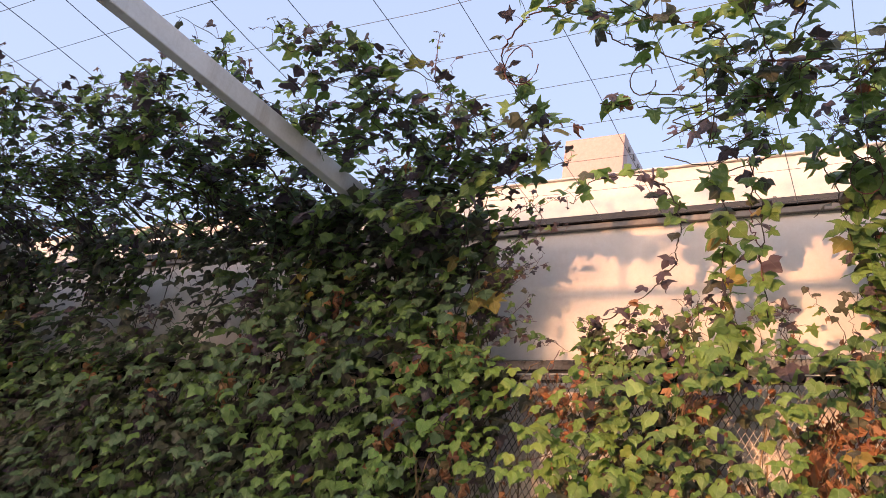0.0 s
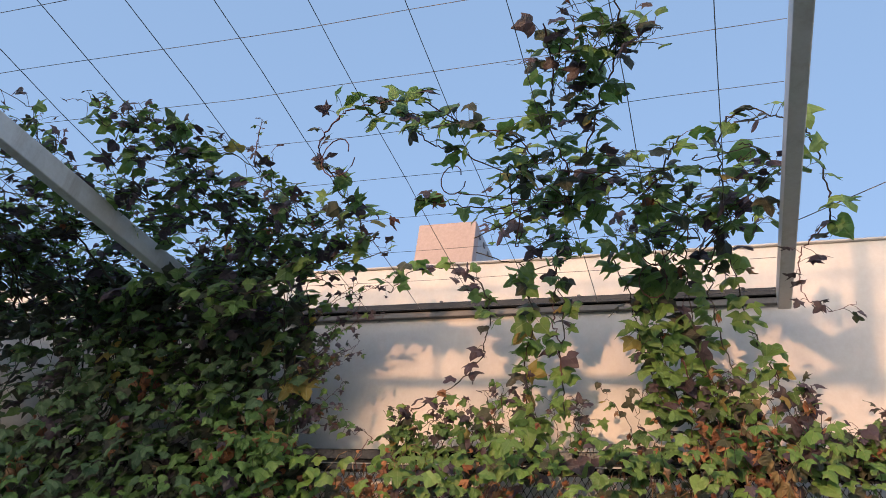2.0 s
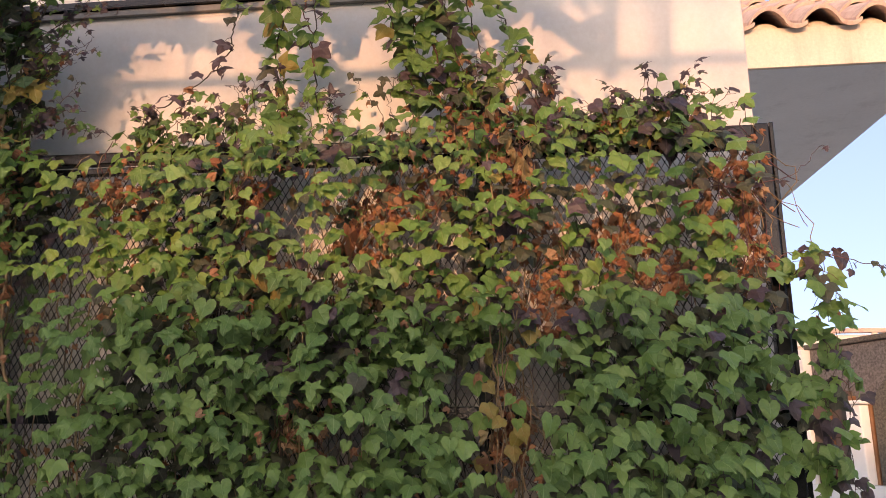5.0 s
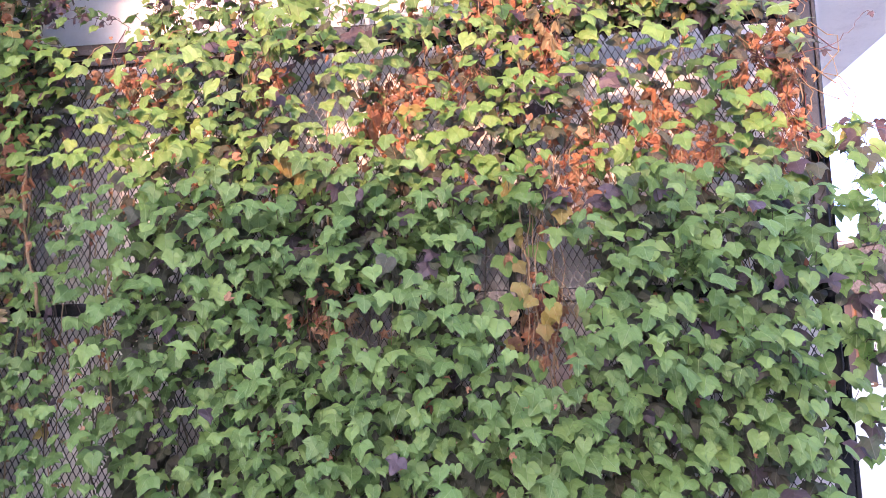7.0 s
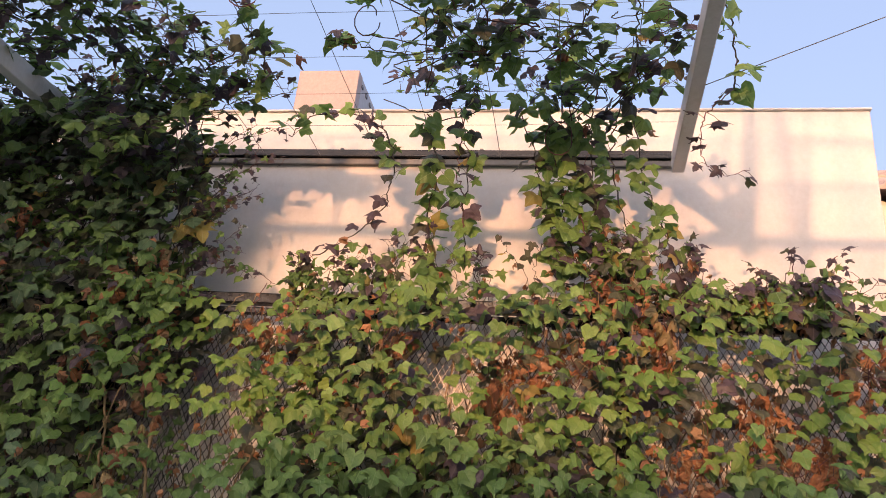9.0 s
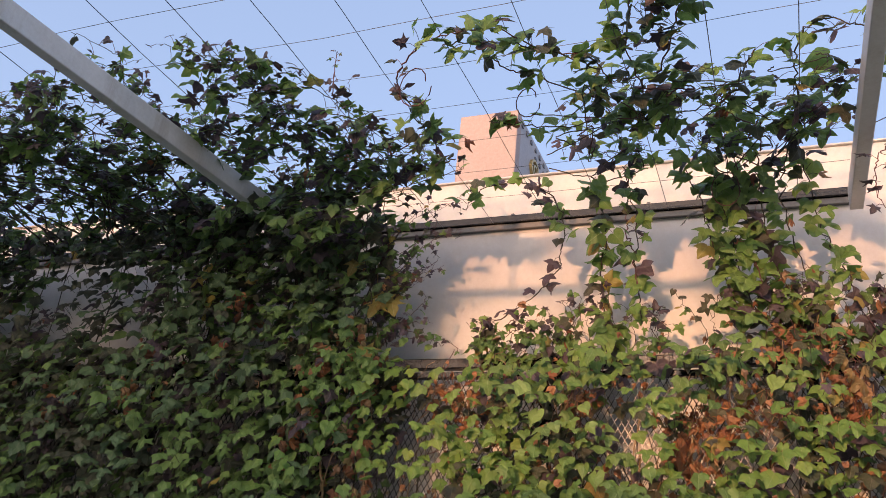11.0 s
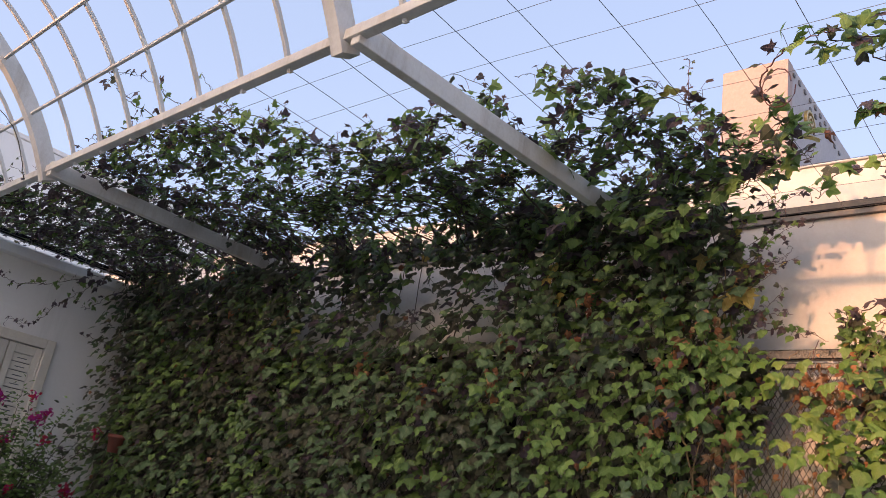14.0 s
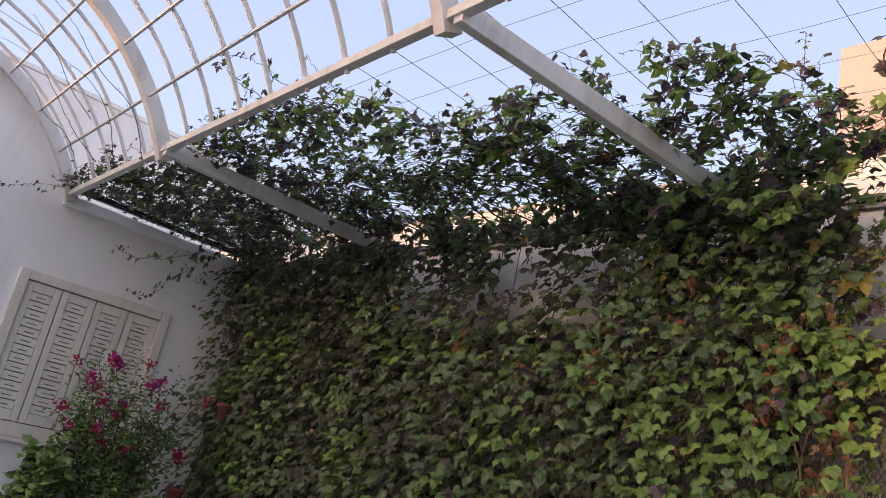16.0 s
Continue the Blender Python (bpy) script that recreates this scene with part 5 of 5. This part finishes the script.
# feathery weeds caught among the vine
for at in ((-0.42, 2.90, 1.36), (0.79, 2.88, 1.70), (0.02, 2.90, 1.86)):
    weed = thing("feathery_weed", "small feathery green weed growing through the vine", "weed", at, "feathery weeds in the vine")
    fw = Foliage()
    for k in range(26):
        a = rnd.uniform(0, 6.28)
        tip = Vector(at) + Vector((0.09 * math.cos(a) * rnd.random(), -0.05 * rnd.random(), 0.075 * math.sin(a) * rnd.random()))
        fw.stem([Vector(at) + Vector((0, 0.04, -0.03)), tip], 0.0009, 3, 0)
        for _ in range(9):
            d = Vector((rnd.gauss(0, 1), rnd.gauss(-0.3, 0.7), rnd.gauss(0.4, 0.8))).normalized()
            fw.leaf(Vector(at).lerp(tip, rnd.uniform(0.3, 1)), (rnd.gauss(0, 1), -1, rnd.gauss(0, 1)), d, rnd.uniform(0.02, 0.034), G, rnd.choice(SLIM))
    fw.make(weed)

# ---- beyond the walls ----
# clay-tiled porch roof
roof = thing("porch_roof", "clay-tiled porch roof with cream fascia and grey soffit", "roof", (2, 5, 3.7))
def rput(name, bm, mat, label=""):
    bm.transform(Matrix.Translation(-roof.location))
    return part(name, bm, mat, roof, label)
rput("fascia", box(0.9, 4.93, 3.70, 2.84, 4.96, 3.95, 0.004), FASCIA, "cream rendered fascia")
slab = bmesh.new()
corners = [(0.9, 4.962), (2.84, 4.962), (2.80, 5.75), (2.62, 8.2), (0.9, 8.2)]
lo, hi = [[slab.verts.new((x, y, z)) for x, y in corners] for z in (3.702, 3.93)]
slab.faces.new(lo[::-1]), slab.faces.new(hi)
for i in range(5):
    slab.faces.new((lo[i], lo[(i + 1) % 5], hi[(i + 1) % 5], hi[i]))
rput("soffit", slab, SOFFIT, "grey rendered soffit")
deck = box(0.9, 0, -0.03, 2.84, 2.6, 0.0)
deck.transform(Matrix.Translation((0, 5.0, 3.965)) @ Matrix.Rotation(radians(32), 4, "X"))
rput("roof_deck", deck, TILE)
def tile_mesh():
    """S-shaped clay tile: one broad hump and one trough, thick at its rim, narrower at the back."""
    bm = bmesh.new()
    n = 13
    prev = None
    for yy, f in ((0.0, 1.0), (0.03, 1.0), (0.42, 0.9)):
        top, low = [], []
        for k in range(n):
            u = k / (n - 1)
            hump = max(0.0, math.sin(math.pi * min(u / 0.66, 1.0))) ** 0.8
            z = (0.088 * hump - (0.022 * math.sin(math.pi * (u - 0.66) / 0.34) if u > 0.66 else 0)) * f
            top.append(bm.verts.new(((u - 0.33) * 0.335, yy, z)))
            low.append(bm.verts.new(((u - 0.33) * 0.335, yy, z - 0.024)))
        loop = top + low[::-1]
        if prev:
            for k in range(len(loop)):
                bm.faces.new((prev[k], prev[(k + 1) % len(loop)], loop[(k + 1) % len(loop)], loop[k]))
        for k in range(n - 1):
            if yy in (0.0, 0.42):
                q = (top[k], top[k + 1], low[k + 1], low[k])
                bm.faces.new(q)
        prev = loop
    bmesh.ops.recalc_face_normals(bm, faces=bm.faces)
    me = bpy.data.meshes.new("tile")
    bm.to_mesh(me)
    bm.free()
    me.materials.append(TILE)
    return me
clay = tile_mesh()
random.seed(8)
for row in range(6):
    for c in range(8):
        ob = new("tile", clay)
        ob.parent = roof
        ob.matrix_basis = Matrix.Translation(Vector((0.95 + 0.30 * c + (0.02 if row % 2 else 0), 4.86 + 0.29 * row, 3.957 + 0.182 * row + random.uniform(-0.004, 0.004))) - roof.location) @ Euler((radians(29 + random.uniform(-1, 1)), 0, radians(random.uniform(-2, 2)))).to_matrix().to_4x4()
for c in range(7):
    bm = bmesh.new()
    bmesh.ops.create_icosphere(bm, subdivisions=3, radius=1.0)
    for v in bm.verts:
        v.co = Vector((v.co.x * 0.095, v.co.y * 0.05, v.co.z * 0.062)) * (1 + 0.10 * noise.noise(v.co * 2.5 + Vector((c, 0, 0))))
    bm.transform(Matrix.Translation((0.955 + 0.30 * c, 4.985, 3.945)))
    rput("mortar", bm, FASCIA, "rough mortar filling under the tile")

# tall block with a round emblem and raised lettering
tower = thing("tower_block", "pink rendered tower block with grey side and raised sign", "building", (-9, 25, 0))
def tput(name, bm, mat, label=""):
    bm.transform(Matrix.Translation(-tower.location))
    return part(name, bm, mat, tower, label)
tput("front_wall", box(-10.7, 25, 0, -8.37, 25.5, 19.4, 0.02), PINK)
tput("side_wall", box(-10.0, 25.5, 0, -8.38, 33.5, 19.38, 0.02), GREYPANEL, "grey panelled side wall")
TS = Matrix.Translation((-8.38, 25.0, 0)) @ Matrix.Rotation(radians(90), 4, "Z")
bm = bmesh.new()
n = 32
for rr in ((0.32, 0.41), (0.12, 0.20)):
    rings = [[bm.verts.new(TS @ Vector((2.3 + r * 1.25 * math.cos(6.2832 * k / n), -d, 18.05 + r * math.sin(6.2832 * k / n)))) for k in range(n)] for r, d in ((rr[0], 0.0), (rr[0], 0.12), (rr[1], 0.12), (rr[1], 0.0))]
    for a, b in zip(rings[:-1], rings[1:]):
        for k in range(n):
            bm.faces.new((a[k], a[(k + 1) % n], b[(k + 1) % n], b[k]))
tput("emblem", bm, BRASS, "round gold emblem")
for row, (w0, cnt, u0) in enumerate(((18.98, 9, 0.5), (18.62, 7, 2.4))):
    for k in range(cnt):
        bm = box(u0 + 0.62 * k, -0.05, w0, u0 + 0.62 * k + 0.20, 0.0, w0 + (0.12, 0.17, 0.14)[k % 3])
        bm.transform(TS)
        tput("sign_bar", bm, DARK, "dark raised sign lettering bar")
tput("annex", box(-8.36, 29.2, 0, -7.5, 32, 17.3), GREYPANEL)
for k in range(12):
    tput("louvre", box(-8.36, 29.1, 13.4 + 0.33 * k, -7.45, 29.2, 13.55 + 0.33 * k), DARK, "dark louvre blade")

# neighbouring cream building to the west
nb = thing("neighbour_building", "plain white rendered building behind the courtyard", "building", (-10, 4, 0))
bm = box(-13, -3, 0, -9.5, 9.0, 5.14, 0.01)
bm.transform(Matrix.Translation(-nb.location))
part("wall", bm, WHITE_WALL, nb)
bm = box(-13.02, -3.02, 5.142, -9.485, 9.02, 5.2, 0.01)
bm.transform(Matrix.Translation(-nb.location))
part("coping", bm, WHITE_WALL, nb)

# far house and dark garden wall to the east
fh = thing("far_house", "cream flat-roofed house with parapet railing", "house", (6, 12, 0))
def hput(name, bm, mat, label=""):
    bm.transform(Matrix.Translation(-fh.location))
    return part(name, bm, mat, fh, label)
hput("wall", box(3.5, 11.2, 0, 12, 16, 2.72), PLASTER)
hput("parapet", box(3.5, 11.0, 2.72, 12, 11.2, 2.98), PLASTER)
for k in range(14):
    hput("baluster", box(3.6 + 0.5 * k, 10.96, 2.6, 3.66 + 0.5 * k, 11.0, 3.03), SHUTTER)
hput("hand_rail", box(3.5, 10.93, 3.0, 12, 11.03, 3.05), TILE)
hput("hand_rail", box(3.5, 10.95, 2.84, 12, 11.0, 2.87), SHUTTER)
gw = thing("garden_wall", "dark rough stone wall with carved and wooden panels and white posts", "wall", (3.0, 6.5, 0))
TW = Matrix.Translation((2.50, 7.0, 0)) @ Matrix.Rotation(radians(-60), 4, "Z")
def gput(name, bm, mat, label=""):
    bm.transform(Matrix.Translation(-gw.location) @ TW)
    return part(name, bm, mat, gw, label)
gput("wall_body", box(0, 0.08, 0, 5, 0.3, 2.31, 0.01), STONE)
gput("coping", box(-0.03, 0.05, 2.31, 5, 0.34, 2.35, 0.01), CARVED)
gput("end_post", box(-0.07, 0.0, 0, -0.005, 0.3, 2.31, 0.006), WHITE_WALL, "pale rendered end post")
gput("base", box(0.0, -0.10, 0, 5, 0.078, 1.31, 0.01), WHITE_WALL, "pale rendered base")
for u in (0.385, 1.46, 2.53):
    gput("post", box(u, -0.06, 1.312, u + 0.125, 0.078, 1.86, 0.01), WHITE_WALL, "white square post")
    gput("post_cap", box(u - 0.03, -0.09, 1.862, u + 0.155, 0.078, 1.89, 0.01), WHITE_WALL, "white post cap")
    gput("edge_strip", box(u + 0.127, 0.02, 1.312, u + 0.150, 0.076, 1.95, 0.004), STRIP, "orange brown wooden strip")
    gput("wood_panel", box(u - 0.20, 0.035, 1.312, u - 0.035, 0.076, 1.97, 0.006), WOOD, "weathered brown wooden panel")
    gput("wood_panel", box(u - 0.38, 0.035, 1.312, u - 0.228, 0.076, 2.0, 0.006), WOOD, "weathered brown wooden panel")
    for v in (u - 0.226, u - 0.033):
        gput("edge_strip", box(v, 0.02, 1.312, v + 0.024, 0.076, 1.93, 0.004), STRIP, "orange brown wooden strip")
for u in (0.545, 1.62, 2.69):
    bm = bmesh.new()
    outl = [(0, 1.312), (0.38, 1.312), (0.38, 1.86), (0.33, 1.96), (0.22, 2.05), (0.19, 2.12), (0.16, 2.05), (0.05, 1.96), (0.0, 1.86)]
    a, b = [[bm.verts.new((u + x, y, z)) for x, z in outl] for y in (0.03, 0.079)]
    bm.faces.new(a[::-1]), bm.faces.new(b)
    for n in range(len(outl)):
        bm.faces.new((a[n], a[(n + 1) % len(outl)], b[(n + 1) % len(outl)], b[n]))
    bmesh.ops.recalc_face_normals(bm, faces=bm.faces)
    gput("carved_panel", bm, CARVED, "dark carved pointed panel")
